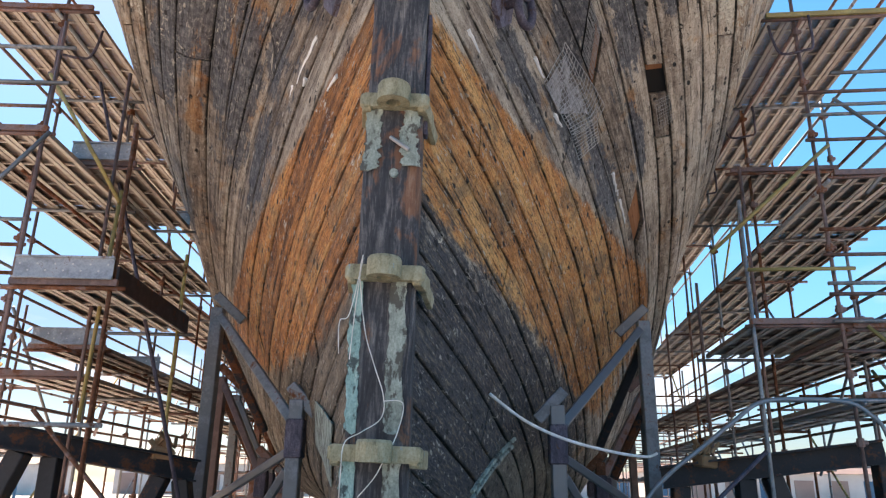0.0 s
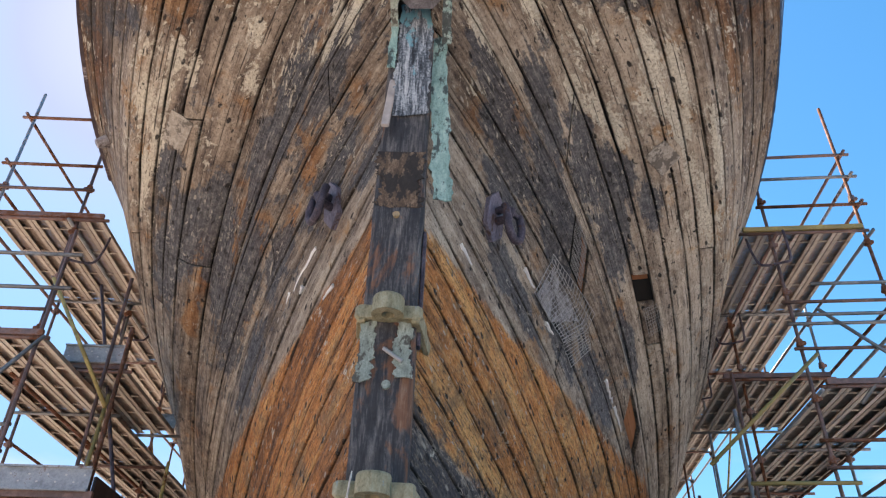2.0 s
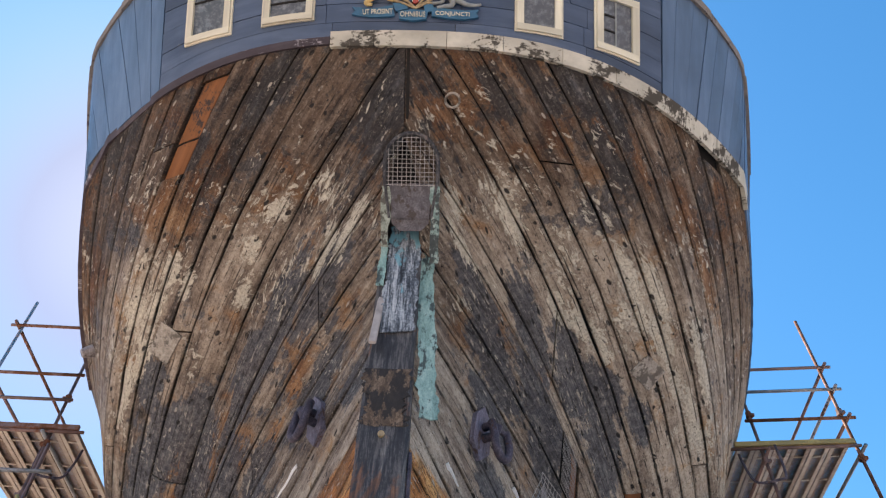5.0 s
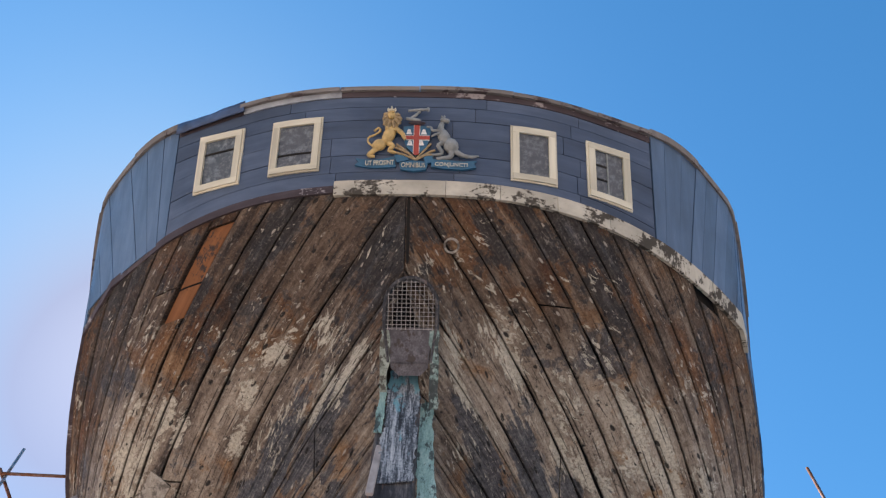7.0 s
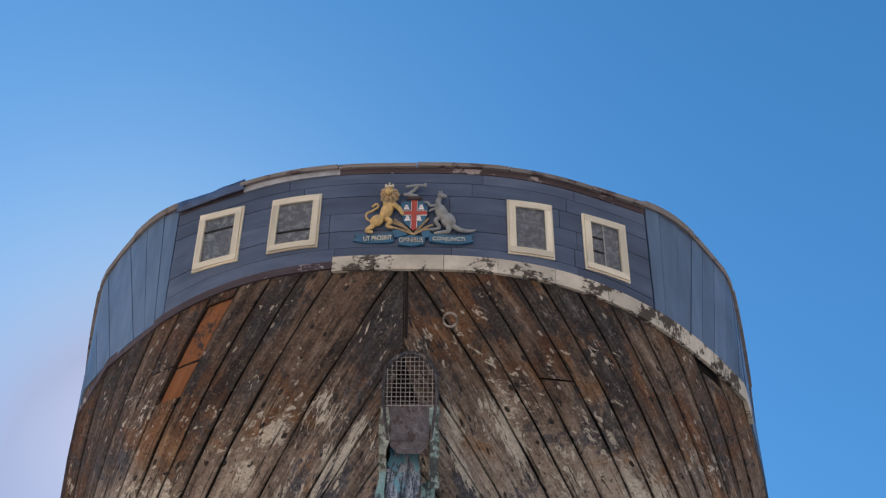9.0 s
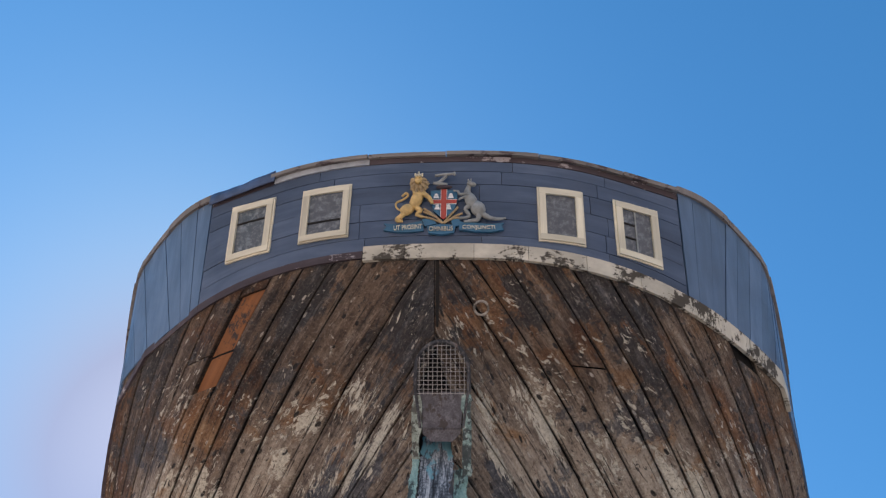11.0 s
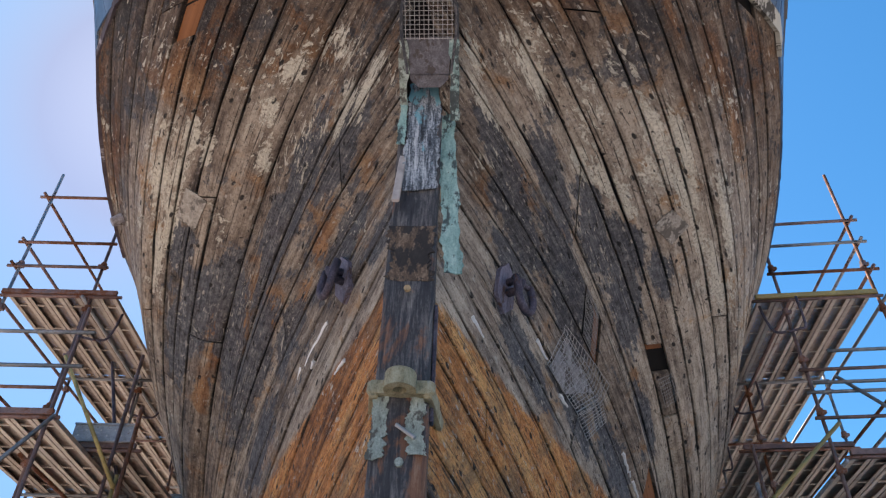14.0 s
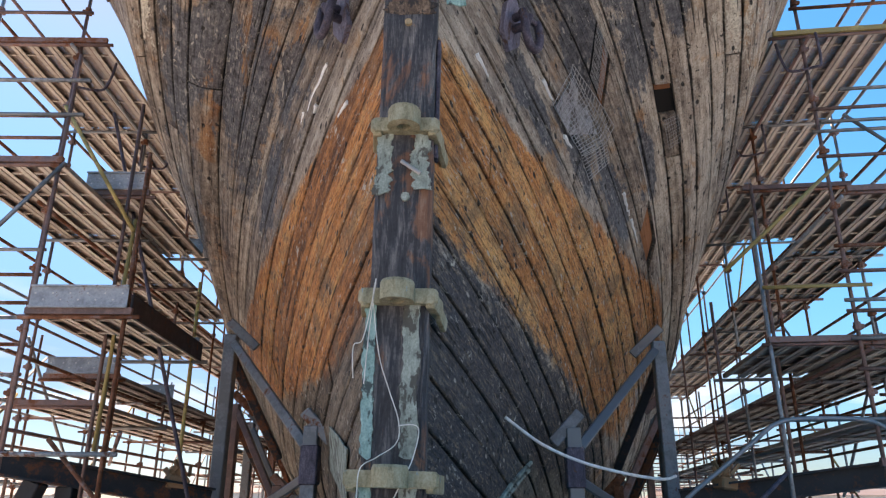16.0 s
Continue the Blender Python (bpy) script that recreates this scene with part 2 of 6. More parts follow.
    col = n.mix(n.step(speck, 0.36, 0.49, 0.72, 0.0), col, n.mix(1.0, col, (0.30, 0.27, 0.25), 'MULTIPLY'))
    col = n.mix(n.step(speck, 0.555, 0.65, 0.0, 0.7), col, n.mix(1.0, col, (0.16, 0.145, 0.125), 'ADD'))
    # chips: pale where paint clings, black where the surface has gone
    chips = n.noise(n.scaled(uv, 9.0, 22.0, 1.0), 1.0, 4.0, 0.62, 1.2)
    clump = n.m('SUBTRACT', n.step(some, 0.42, 0.60), n.m('MULTIPLY', n.attr("soot_and_shade"), 0.5))
    col = n.mix(n.m('MULTIPLY', n.step(chips, 0.612, 0.636, 0.0, 0.85), n.m('MAXIMUM', clump, 0.0)), col, (0.47, 0.43, 0.365))
    col = n.mix(n.step(chips, 0.345, 0.365, 0.9, 0.0), col, (0.018, 0.015, 0.014))
    height = n.m('ADD', n.m('MULTIPLY', grain, 0.4), n.m('MULTIPLY', streak, 0.5))
    height = n.m('ADD', height, n.m('MULTIPLY', chips, 0.8))
    height = n.m('ADD', height, n.m('MULTIPLY', speck, 0.8))
    height = n.m('ADD', height, n.m('MULTIPLY', mottle, 0.7))
    height = n.m('SUBTRACT', height, n.m('MULTIPLY', split, 0.8))
    height = n.m('SUBTRACT', height, hole)
    height = n.m('ADD', height, n.m('MULTIPLY', skin, 0.35))
    return n.finish(col, n.ramp(dark, (0.4, 0.85), (0.7, 0.62)), height, 0.85, 0.016)


def painted_wood(name, color, under, wear=0.62, rough=0.6, run=(0.8, 8.0)):
    """Painted boards with streaks and worn spots that show what is under the paint."""
    n = Nodes(name, rough)
    r = n.random()
    vec = n.shifted(n.uv, (0.0, 0.0, 0.0))
    streak = n.noise(n.scaled(vec, run[0], run[1], 1.0), 1.0, 5.0, 0.6, 0.3)
    fine = n.noise(n.scaled(vec, run[0] * 5, run[1] * 8, 1.0), 1.0, 4.0, 0.6)
    spots = n.noise(n.obj, 3.2, 6.0, 0.68)
    broad = n.noise(n.obj, 0.9, 3.0, 0.6)
    dull = tuple(c * 0.68 for c in color)
    pale = tuple(min(1.0, c * 1.35 + 0.03) for c in color)
    t = n.m('ADD', n.m('ADD', n.m('MULTIPLY', streak, 0.6), n.m('MULTIPLY', broad, 0.3)), n.m('MULTIPLY', n.m('SUBTRACT', r, 0.5), 0.16))
    col = n.ramp(t, (0.28, dull), (0.46, color), (0.66, pale))
    worn = n.m('ADD', n.m('MULTIPLY', spots, 0.8), n.m('MULTIPLY', fine, 0.25))
    col = n.mix(n.step(worn, wear, wear + 0.04, 0.0, 0.98), col, under)
    return n.finish(col, n.ramp(spots, (0.35, rough - 0.1), (0.65, rough + 0.15)), n.m('ADD', streak, n.m('MULTIPLY', fine, 0.6)), 0.35, 0.006)


def rusty_steel(name, base, rust_lo=0.5, rough=0.55, metallic=0.3):
    n = Nodes(name, rough, metallic)
    r = n.random()
    a = n.noise(n.shifted(n.obj, (0, 0, 0)), 5.5, 6.0, 0.65)
    f = n.noise(n.obj, 38.0, 4.0, 0.6)
    t = n.m('ADD', n.m('ADD', n.m('MULTIPLY', a, 0.75), n.m('MULTIPLY', f, 0.25)), n.m('MULTIPLY', n.m('SUBTRACT', r, 0.5), 0.3))
    col = n.ramp(t, (rust_lo - 0.18, tuple(c * 0.55 for c in base)), (rust_lo - 0.02, base), (rust_lo + 0.08, (0.20, 0.075, 0.035)), (rust_lo + 0.22, (0.085, 0.035, 0.02)))
    return n.finish(col, n.ramp(t, (0.35, rough - 0.12), (0.7, 0.85)), n.m('ADD', a, n.m('MULTIPLY', f, 0.5)), 0.25, 0.004)


def patina(name, low, mid, high, under, amount=0.55, rough=0.7, metallic=0.0):
    n = Nodes(name, rough, metallic)
    a = n.noise(n.scaled(n.obj, 14.0, 14.0, 5.0), 1.0, 6.0, 0.7, 0.5)
    f = n.noise(n.obj, 60.0, 5.0, 0.75)
    col = n.ramp(n.m('ADD', n.m('MULTIPLY', a, 0.6), n.m('MULTIPLY', f, 0.4)), (0.36, low), (0.5, mid), (0.63, high))
    holes = n.noise(n.scaled(n.obj, 9.0, 9.0, 4.5), 1.0, 5.0, 0.7)
    col = n.mix(n.step(holes, amount, amount + 0.05, 0.0, 0.9), col, under)
    return n.finish(col, None, n.m('ADD', a, n.m('MULTIPLY', f, 0.6)), 0.5, 0.008)


def post_material():
    """Old sternpost: black and grey wood, reddish worn stretches, vertical grain."""
    n = Nodes("old_post_wood", 0.75)
    streak = n.noise(n.scaled(n.obj, 15.0, 9.0, 1.7), 1.0, 7.0, 0.68, 0.5)
    fine = n.noise(n.scaled(n.obj, 75.0, 40.0, 4.0), 1.0, 4.0, 0.65)
    zone = n.noise(n.scaled(n.obj, 3.0, 1.0, 1.6), 1.0, 5.0, 0.65, 0.4)
    fine = n.m('ADD', n.m('MULTIPLY', fine, 0.6), n.m('MULTIPLY', n.noise(n.obj, 40.0, 6.0, 0.75), 0.4))
    sep = n.t.nodes.new("ShaderNodeSeparateXYZ")
    n.put(sep.inputs[0], n.obj)
    for lo, hi, gain in ((3.3, 4.0, 0.15), (4.65, 4.95, 0.05), (5.4, 5.75, 0.10)):
        band = n.m('MULTIPLY', n.step(sep.outputs[2], lo - 0.15, lo + 0.1), n.step(sep.outputs[2], hi - 0.1, hi + 0.2, 1.0, 0.0))
        zone = n.m('ADD', zone, n.m('MULTIPLY', n.m('MULTIPLY', band, gain), n.step(sep.outputs[0], -0.12, 0.05)))
    t = n.m('ADD', n.m('MULTIPLY', streak, 0.65), n.m('MULTIPLY', fine, 0.35))
    dark = n.ramp(t, (0.36, (0.011, 0.011, 0.013)), (0.49, (0.045, 0.045, 0.050)), (0.58, (0.15, 0.14, 0.135)), (0.72, (0.44, 0.42, 0.39)))
    red = n.ramp(t, (0.3, (0.05, 0.022, 0.014)), (0.55, (0.23, 0.10, 0.052)), (0.75, (0.42, 0.26, 0.16)))
    col = n.mix(n.step(n.m('ADD', zone, n.m('MULTIPLY', n.m('SUBTRACT', streak, 0.5), 0.3)), 0.565, 0.64, 0.0, 0.85), dark, red)
    return n.finish(col, n.ramp(t, (0.3, 0.55), (0.7, 0.85)), n.m('ADD', streak, n.m('MULTIPLY', fine, 0.5)), 0.8, 0.015)


def streaked_patina():
    """Black wood under a sheet that has bleached to white runs, with turquoise where the copper is whole."""
    n = Nodes("streaked_blue_patina", 0.7)
    run = n.noise(n.scaled(n.obj, 26.0, 10.0, 2.2), 1.0, 6.0, 0.7, 0.5)
    fine = n.noise(n.obj, 45.0, 5.0, 0.75)
    t = n.m('ADD', n.m('MULTIPLY', run, 0.65), n.m('MULTIPLY', fine, 0.35))
    col = n.ramp(t, (0.40, (0.016, 0.020, 0.026)), (0.49, (0.10, 0.12, 0.14)), (0.55, (0.36, 0.39, 0.41)), (0.66, (0.60, 0.62, 0.62)))
    sep = n.t.nodes.new("ShaderNodeSeparateXYZ")
    n.put(sep.inputs[0], n.obj)
    whole = n.m('ADD', n.step(sep.outputs[2], 7.25, 7.62, 0.0, 0.22), n.noise(n.scaled(n.obj, 9.0, 9.0, 5.0), 1.0, 4.0, 0.6))
    col = n.mix(n.step(whole, 0.62, 0.68, 0.0, 0.85), col, (0.13, 0.36, 0.42))
    return n.finish(col, None, t, 0.6, 0.01)


def plain(name, color, rough=0.6, metallic=0.0, var=0.25, scale=9.0):
    n = Nodes(name, rough, metallic)
    a = n.noise(n.obj, scale, 5.0, 0.6)
    col = n.ramp(a, (0.3, tuple(c * (1 - var) for c in color)), (0.7, tuple(min(1.0, c * (1 + var)) for c in color)))
    return n.finish(col, n.ramp(a, (0.3, max(0.05, rough - 0.08)), (0.7, min(1.0, rough + 0.1))), a, 0.2, 0.004)


def ground_material():
    n = Nodes("yard_concrete", 0.85)
    a = n.noise(n.obj, 0.35, 6.0, 0.6)
    b = n.noise(n.obj, 7.0, 6.0, 0.7)
    col = n.ramp(n.m('ADD', n.m('MULTIPLY', a, 0.6), n.m('MULTIPLY', b, 0.4)), (0.3, (0.40, 0.355, 0.31)), (0.5, (0.56, 0.50, 0.44)), (0.7, (0.66, 0.60, 0.53)))
    return n.finish(col, None, b, 0.3, 0.02)


def pane_glass():
    n = Nodes("dusty_glass_with_reflection", 0.12, 0.0, 0.5)
    d = n.noise(n.obj, 14.0, 6.0, 0.7)
    # dusty glass tones, lightened blue-grey to paint in a reflection
    col = n.ramp(d, (0.40, (0.055, 0.07, 0.09)), (0.58, (0.11, 0.13, 0.15)), (0.72, (0.26, 0.29, 0.31)))
    return n.finish(col, n.ramp(d, (0.4, 0.10), (0.7, 0.5)))


MAT_HULL = hull_material()
MAT_BARE = painted_wood("bare_orange_wood", (0.27, 0.105, 0.040), (0.045, 0.036, 0.034), 0.59, 0.75)
MAT_SEAM = plain("dark_oakum_and_depth", (0.012, 0.010, 0.009), 0.95)
MAT_POST = post_material()
MAT_BLUE = painted_wood("slate_blue_paint", (0.056, 0.088, 0.145), (0.19, 0.19, 0.19), 0.69, 0.55)
# same slate blue, lightened to paint in the reflection on the quarters
MAT_STAVE = painted_wood("slate_blue_stave_paint_lit", (0.078, 0.142, 0.235), (0.27, 0.29, 0.31), 0.67, 0.42, (1.0, 5.0))
MAT_CREAM = painted_wood("cream_paint", (0.66, 0.61, 0.47), (0.33, 0.27, 0.19), 0.72, 0.5)
MAT_MOULD = painted_wood("peeling_white_moulding_paint", (0.52, 0.48, 0.39), (0.060, 0.050, 0.038), 0.535, 0.7, (3.0, 6.0))
MAT_RAIL = painted_wood("bleached_brown_rail_wood", (0.20, 0.18, 0.165), (0.07, 0.05, 0.05), 0.58, 0.75)
MAT_FRIEZE = painted_wood("flaking_red_brown_board", (0.060, 0.044, 0.050), (0.36, 0.33, 0.33), 0.62, 0.7)
MAT_GLASS = pane_glass()
MAT_BRONZE = patina("weathered_bronze", (0.17, 0.145, 0.085), (0.35, 0.30, 0.18), (0.48, 0.43, 0.30), (0.26, 0.34, 0.34), 0.64, 0.6, 0.25)
MAT_VERDI = patina("verdigris_copper", (0.10, 0.20, 0.18), (0.24, 0.40, 0.36), (0.42, 0.58, 0.52), (0.035, 0.045, 0.045), 0.535)
MAT_VERDI_GREY = patina("grey_green_sheathing", (0.13, 0.15, 0.125), (0.27, 0.31, 0.26), (0.44, 0.48, 0.41), (0.07, 0.062, 0.05), 0.52)
MAT_IRON = patina("purple_grey_iron", (0.035, 0.030, 0.040), (0.085, 0.072, 0.095), (0.18, 0.155, 0.185), (0.13, 0.06, 0.035), 0.60, 0.65, 0.3)
MAT_MESH = plain("galvanised_wire", (0.42, 0.40, 0.38), 0.55, 0.5)
MAT_ROPE = plain("white_cord", (0.72, 0.70, 0.64), 0.8)
MAT_CABLE = plain("white_plastic_cable", (0.70, 0.69, 0.66), 0.4)
MAT_RUST = rusty_steel("rust_red_tube", (0.25, 0.155, 0.135), 0.52)
MAT_GALV = rusty_steel("galvanised_tube", (0.40, 0.41, 0.42), 0.64, 0.45, 0.6)
MAT_YELLOW = rusty_steel("faded_yellow_tube", (0.55, 0.42, 0.16), 0.66, 0.55, 0.1)
MAT_DECK_PALE = rusty_steel("galvanised_toe_board", (0.44, 0.47, 0.50), 0.70, 0.5, 0.5)
MAT_STEEL = rusty_steel("grey_cradle_steel", (0.27, 0.285, 0.30), 0.68, 0.5, 0.4)
MAT_GIRDER = rusty_steel("black_painted_girder", (0.035, 0.035, 0.04), 0.60, 0.5, 0.2)
MAT_TIMBER = painted_wood("raw_timber", (0.28, 0.16, 0.085), (0.2, 0.1, 0.05), 0.7, 0.8)
MAT_GOLD = plain("gold_ochre_paint", (0.54, 0.37, 0.15), 0.45, 0.0, 0.3, 14.0)
MAT_MANE = plain("pale_tan_paint", (0.36, 0.26, 0.14), 0.5, 0.0, 0.4, 22.0)
MAT_GREYPAINT = plain("grey_paint", (0.25, 0.265, 0.255), 0.5, 0.0, 0.3, 12.0)
MAT_RED = plain("red_paint", (0.40, 0.060, 0.042), 0.5, 0.0, 0.2)
MAT_WHITE = plain("white_paint", (0.74, 0.74, 0.72), 0.5, 0.0, 0.1)
MAT_BANNER = plain("teal_blue_paint", (0.026, 0.125, 0.215), 0.45, 0.0, 0.25)
MAT_TARP = plain("blue_tarpaulin", (0.045, 0.085, 0.17), 0.45, 0.0, 0.4, 6.0)
MAT_GROUND = ground_material()
MAT_FAR = plain("pale_far_wall", (0.55, 0.53, 0.50), 0.8, 0.0, 0.15, 0.3)
MAT_FAR_ROOF = plain("far_roof", (0.30, 0.22, 0.19), 0.7, 0.0, 0.2, 0.3)

# ---- hull lines: z is measured from the ground, y forward from the eye, x to starboard of the keel line ----
EYE_Z = 1.6
V0, V1 = 0.52, 0.60              # girth up to which planks end on the sternpost, and on the middle line of the counter


def lerp_table(table, a):
    for (a0, *p), (a1, *q) in zip(table, table[1:]):
        if a <= a1:
            k = max(0.0, (a - a0) / (a1 - a0))
            return [u + (w - u) * k for u, w in zip(p, q)]
    return list(table[-1][1:])


def post_y(z):
    return 5.31 - 0.1 * (z - EYE_Z)


KNUCKLE_Z, POST_TOP = 8.85, 7.3


def knuckle(x):
    return 3.02 + 1.65 * (abs(x) / 3.85) ** 2.6


MID = ((0.0, 0.2, 0.46), (0.377, 3.09, 0.97), (0.542, 4.09, 2.16), (0.634, 4.5, 2.95), (0.726, 4.62, 4.6), (0.867, 4.6, 6.57), (1.0, 4.46, 8.37))
# height on the post: slope outward and upward of a plank's first metres
RUN = ((0.4, 0.145, -0.19), (2.1, 0.32, -0.3), (3.2, 0.42, -0.345), (4.5, 0.55, -0.51), (5.8, 0.6, -0.6), (7.3, 0.8, -0.52))
# share of the half transom: the same for planks that end on the counter
COUNTER = ((0.0, 0.845, -0.55), (0.5, 0.648, -0.618), (0.8, 0.455, -0.46), (1.0, 0.312, -0.42))
LA, LM = 4.45, 10.44
MID_Y = 24.0


def plank_end(v):
    """The aft end of the plank at girth v, its direction there, and its place amidships (starboard side)."""
    if v < V0:
        z = 0.45 + (POST_TOP - 0.45) * (v / V0) ** 0.95
        a = (0.19, post_y(z) + 0.25, z)
        tx, tz = lerp_table(RUN, z)
    elif v < V1:
        s = (v - V0) / (V1 - V0)
        a = (0.19 - 0.186 * min(1.0, max(0.0, (s - 0.4) / 0.2)), (post_y(POST_TOP) + 0.25) * (1 - s) + 3.02 * s, POST_TOP * (1 - s) + KNUCKLE_Z * s)
        tx, tz = 0.8 + 0.045 * s, -0.52 - 0.03 * s
    else:
        s = (v - V1) / (1 - V1)
        x = 0.004 * (1 - s) + 3.87 * s ** 0.92
        a = (x, knuckle(x), KNUCKLE_Z)
        tx, tz = lerp_table(COUNTER, s)
    mx, mz = lerp_table(MID, v)
    return a, (tx, 1.0, tz), (mx, MID_Y, mz)


def hull(v, t):
    a, d, m = plank_end(v)
    c1 = [a[i] + d[i] * LA for i in range(3)]
    c2 = (m[0], m[1] - LM, m[2])
    k = ((1 - t) ** 3, 3 * t * (1 - t) ** 2, 3 * t * t * (1 - t), t ** 3)
    return [k[0] * a[i] + k[1] * c1[i] + k[2] * c2[i] + k[3] * m[i] for i in range(3)]


def transom(x, h):
    """A point of the transom: x across, h from 0 at the knuckle to 1 at the rail."""
    quarter = math.exp(-((abs(x) - 3.15) / 0.6) ** 2)          # the quarters stand out a little more
    return (x, knuckle(x) - (0.81 + 0.17 * (x / 3.8) ** 2 + 0.13 * quarter) * h, KNUCKLE_Z + h * (1 + 0.10 * quarter))

# ---- mesh helpers ----
class Shape:
    """Vertices and faces gathered for one mesh, with optional texture coordinates per vertex."""

    def __init__(self):
        self.v, self.f, self.uv = [], [], []

    def add(self, verts, faces, uv=None):
        n = len(self.v)
        self.v += [tuple(p) for p in verts]
        self.f += [tuple(i + n for i in face) for face in faces]
        self.uv += uv if uv else [(p[0] + p[1] * 0.37, p[2] + p[1] * 0.61) for p in verts]
        return self

    def box(self, c, s, m=None, bevel=0.0):
        m = m or Matrix()
        hx, hy, hz = s[0] / 2, s[1] / 2, s[2] / 2
        if bevel <= 0:
            vs = [Vector((x * hx, y * hy, z * hz)) for z in (-1, 1) for y in (-1, 1) for x in (-1, 1)]
            fs = [(0, 2, 3, 1), (4, 5, 7, 6), (0, 1, 5, 4), (2, 6, 7, 3), (0, 4, 6, 2), (1, 3, 7, 5)]
        else:
            b = bevel
            ring = [(-hx + b, -hy), (hx - b, -hy), (hx, -hy + b), (hx, hy - b), (hx - b, hy), (-hx + b, hy), (-hx, hy - b), (-hx, -hy + b)]
            vs, fs = [], []
            for z, k in ((-hz, 1 - b / max(hx, hy)), (-hz + b, 1.0), (hz - b, 1.0), (hz, 1 - b / max(hx, hy))):
                vs += [Vector((x * k, y * k, z)) for x, y in ring]
            for a in range(3):
                fs += [(a * 8 + i, a * 8 + (i + 1) % 8, a * 8 + 8 + (i + 1) % 8, a * 8 + 8 + i) for i in range(8)]
            fs += [tuple(range(7, -1, -1)), tuple(range(24, 32))]
        loc = [(p.x + p.y * 0.3, p.z + p.y * 0.7) if s[0] >= s[2] else (p.z, p.x + p.y) for p in vs]
        return self.add([m @ p + Vector(c) for p in vs], fs, loc)

    def tube(self, p, q, r, n=8, r2=None):
        return self.line([p, q], r, n, r2)

    def line(self, pts, r, n=8, r2=None):
        pts = [Vector(p) for p in pts]
        vs, fs = [], []
        side = None
        for i, p in enumerate(pts):
            d = (pts[min(i + 1, len(pts) - 1)] - pts[max(i - 1, 0)]).normalized()
            if side is None:
                side = d.orthogonal().normalized()
            side = (side - d * side.dot(d)).normalized()
            up = d.cross(side)
            k = r if r2 is None else r + (r2 - r) * i / (len(pts) - 1)
            vs += [p + (side * math.cos(6.28319 * j / n) + up * math.sin(6.28319 * j / n)) * k for j in range(n)]
        for i in range(len(pts) - 1):
            fs += [(i * n + j, i * n + (j + 1) % n, i * n + n + (j + 1) % n, i * n + n + j) for j in range(n)]
        fs += [tuple(range(n - 1, -1, -1)), tuple(range(len(vs) - n, len(vs)))]
        return self.add(vs, fs)

    def loft(self, rings, caps=True):
        n = len(rings[0])
        vs = [p for ring in rings for p in ring]
        fs = [(i * n + j, i * n + (j + 1) % n, i * n + n + (j + 1) % n, i * n + n + j) for i in range(len(rings) - 1) for j in range(n)]
        if caps:
            fs += [tuple(range(n - 1, -1, -1)), tuple(range(len(vs) - n, len(vs)))]
        return self.add(vs, fs)

    def ball(self, c, s, m=None, n=10, k=7):
        m = m or Matrix()
        rings = []
        for i in range(k + 1):
            a = math.pi * (i + 0.02 if i == 0 else i - 0.02 if i == k else i) / k
            rings.append([m @ Vector((s[0] * math.sin(a) * math.cos(6.28319 * j / n), s[1] * math.sin(a) * math.sin(6.28319 * j / n), -s[2] * math.cos(a))) + Vector(c) for j in range(n)])
        return self.loft(rings)


def part(name, shape, material, parent=None, label="", smooth=False):
    me = bpy.data.meshes.new(name)
    me.from_pydata(shape.v, [], shape.f)
    layer = me.uv_layers.new(name="UVMap")
    idx = np.empty(len(me.loops), dtype=np.int32)
    me.loops.foreach_get("vertex_index", idx)
    layer.data.foreach_set("uv", np.array(shape.uv, dtype=np.float32)[idx].ravel())
    me.materials.append(material)
    if smooth:
        me.polygons.foreach_set("use_smooth", [True] * len(me.polygons))
    ob = new(name, me)
    if parent is not None:
        ob.parent = parent
    if label:
        ob["label"] = label
    return ob


def same_part(name, data, parent, m=None):
    ob = new(name, data)
    ob.parent = parent
    if m is not None:
        ob.matrix_local = m
    return ob


def empty(name, m=None, **tags):
    ob = new(name)
    if m is not None:
        ob.matrix_world = m
    return tagged(ob, **tags)


# ---- the ship ----
SHIP_AT = HEEL @ Matrix.Translation((-0.035, 0, 0))
ship = empty("sailing_ship", SHIP_AT, label="old wooden sailing ship with weathered peeling planks and slate blue transom", category="ship")


def smooth_step(a, lo, hi):
    k = min(1.0, max(0.0, (a - lo) / (hi - lo)))
    return k * k * (3 - 2 * k)


def hull_normal(v, t, sx):
    p = Vector(hull(v, t))
    a = Vector(hull(min(1.0, v + 0.004), t)) - Vector(hull(max(0.0, v - 0.004), t))
    b = Vector(hull(v, min(1.0, t + 0.01))) - Vector(hull(v, max(0.0, t - 0.01)))
    n = a.cross(b)
    if n.length < 1e-9:
        n = Vector((1, -0.3, -0.3))
    n.normalize()
    if n.x < 0 and abs(n.x) > 0.05 or (abs(n.x) <= 0.05 and n.z > 0):
        n = -n
    return p, n


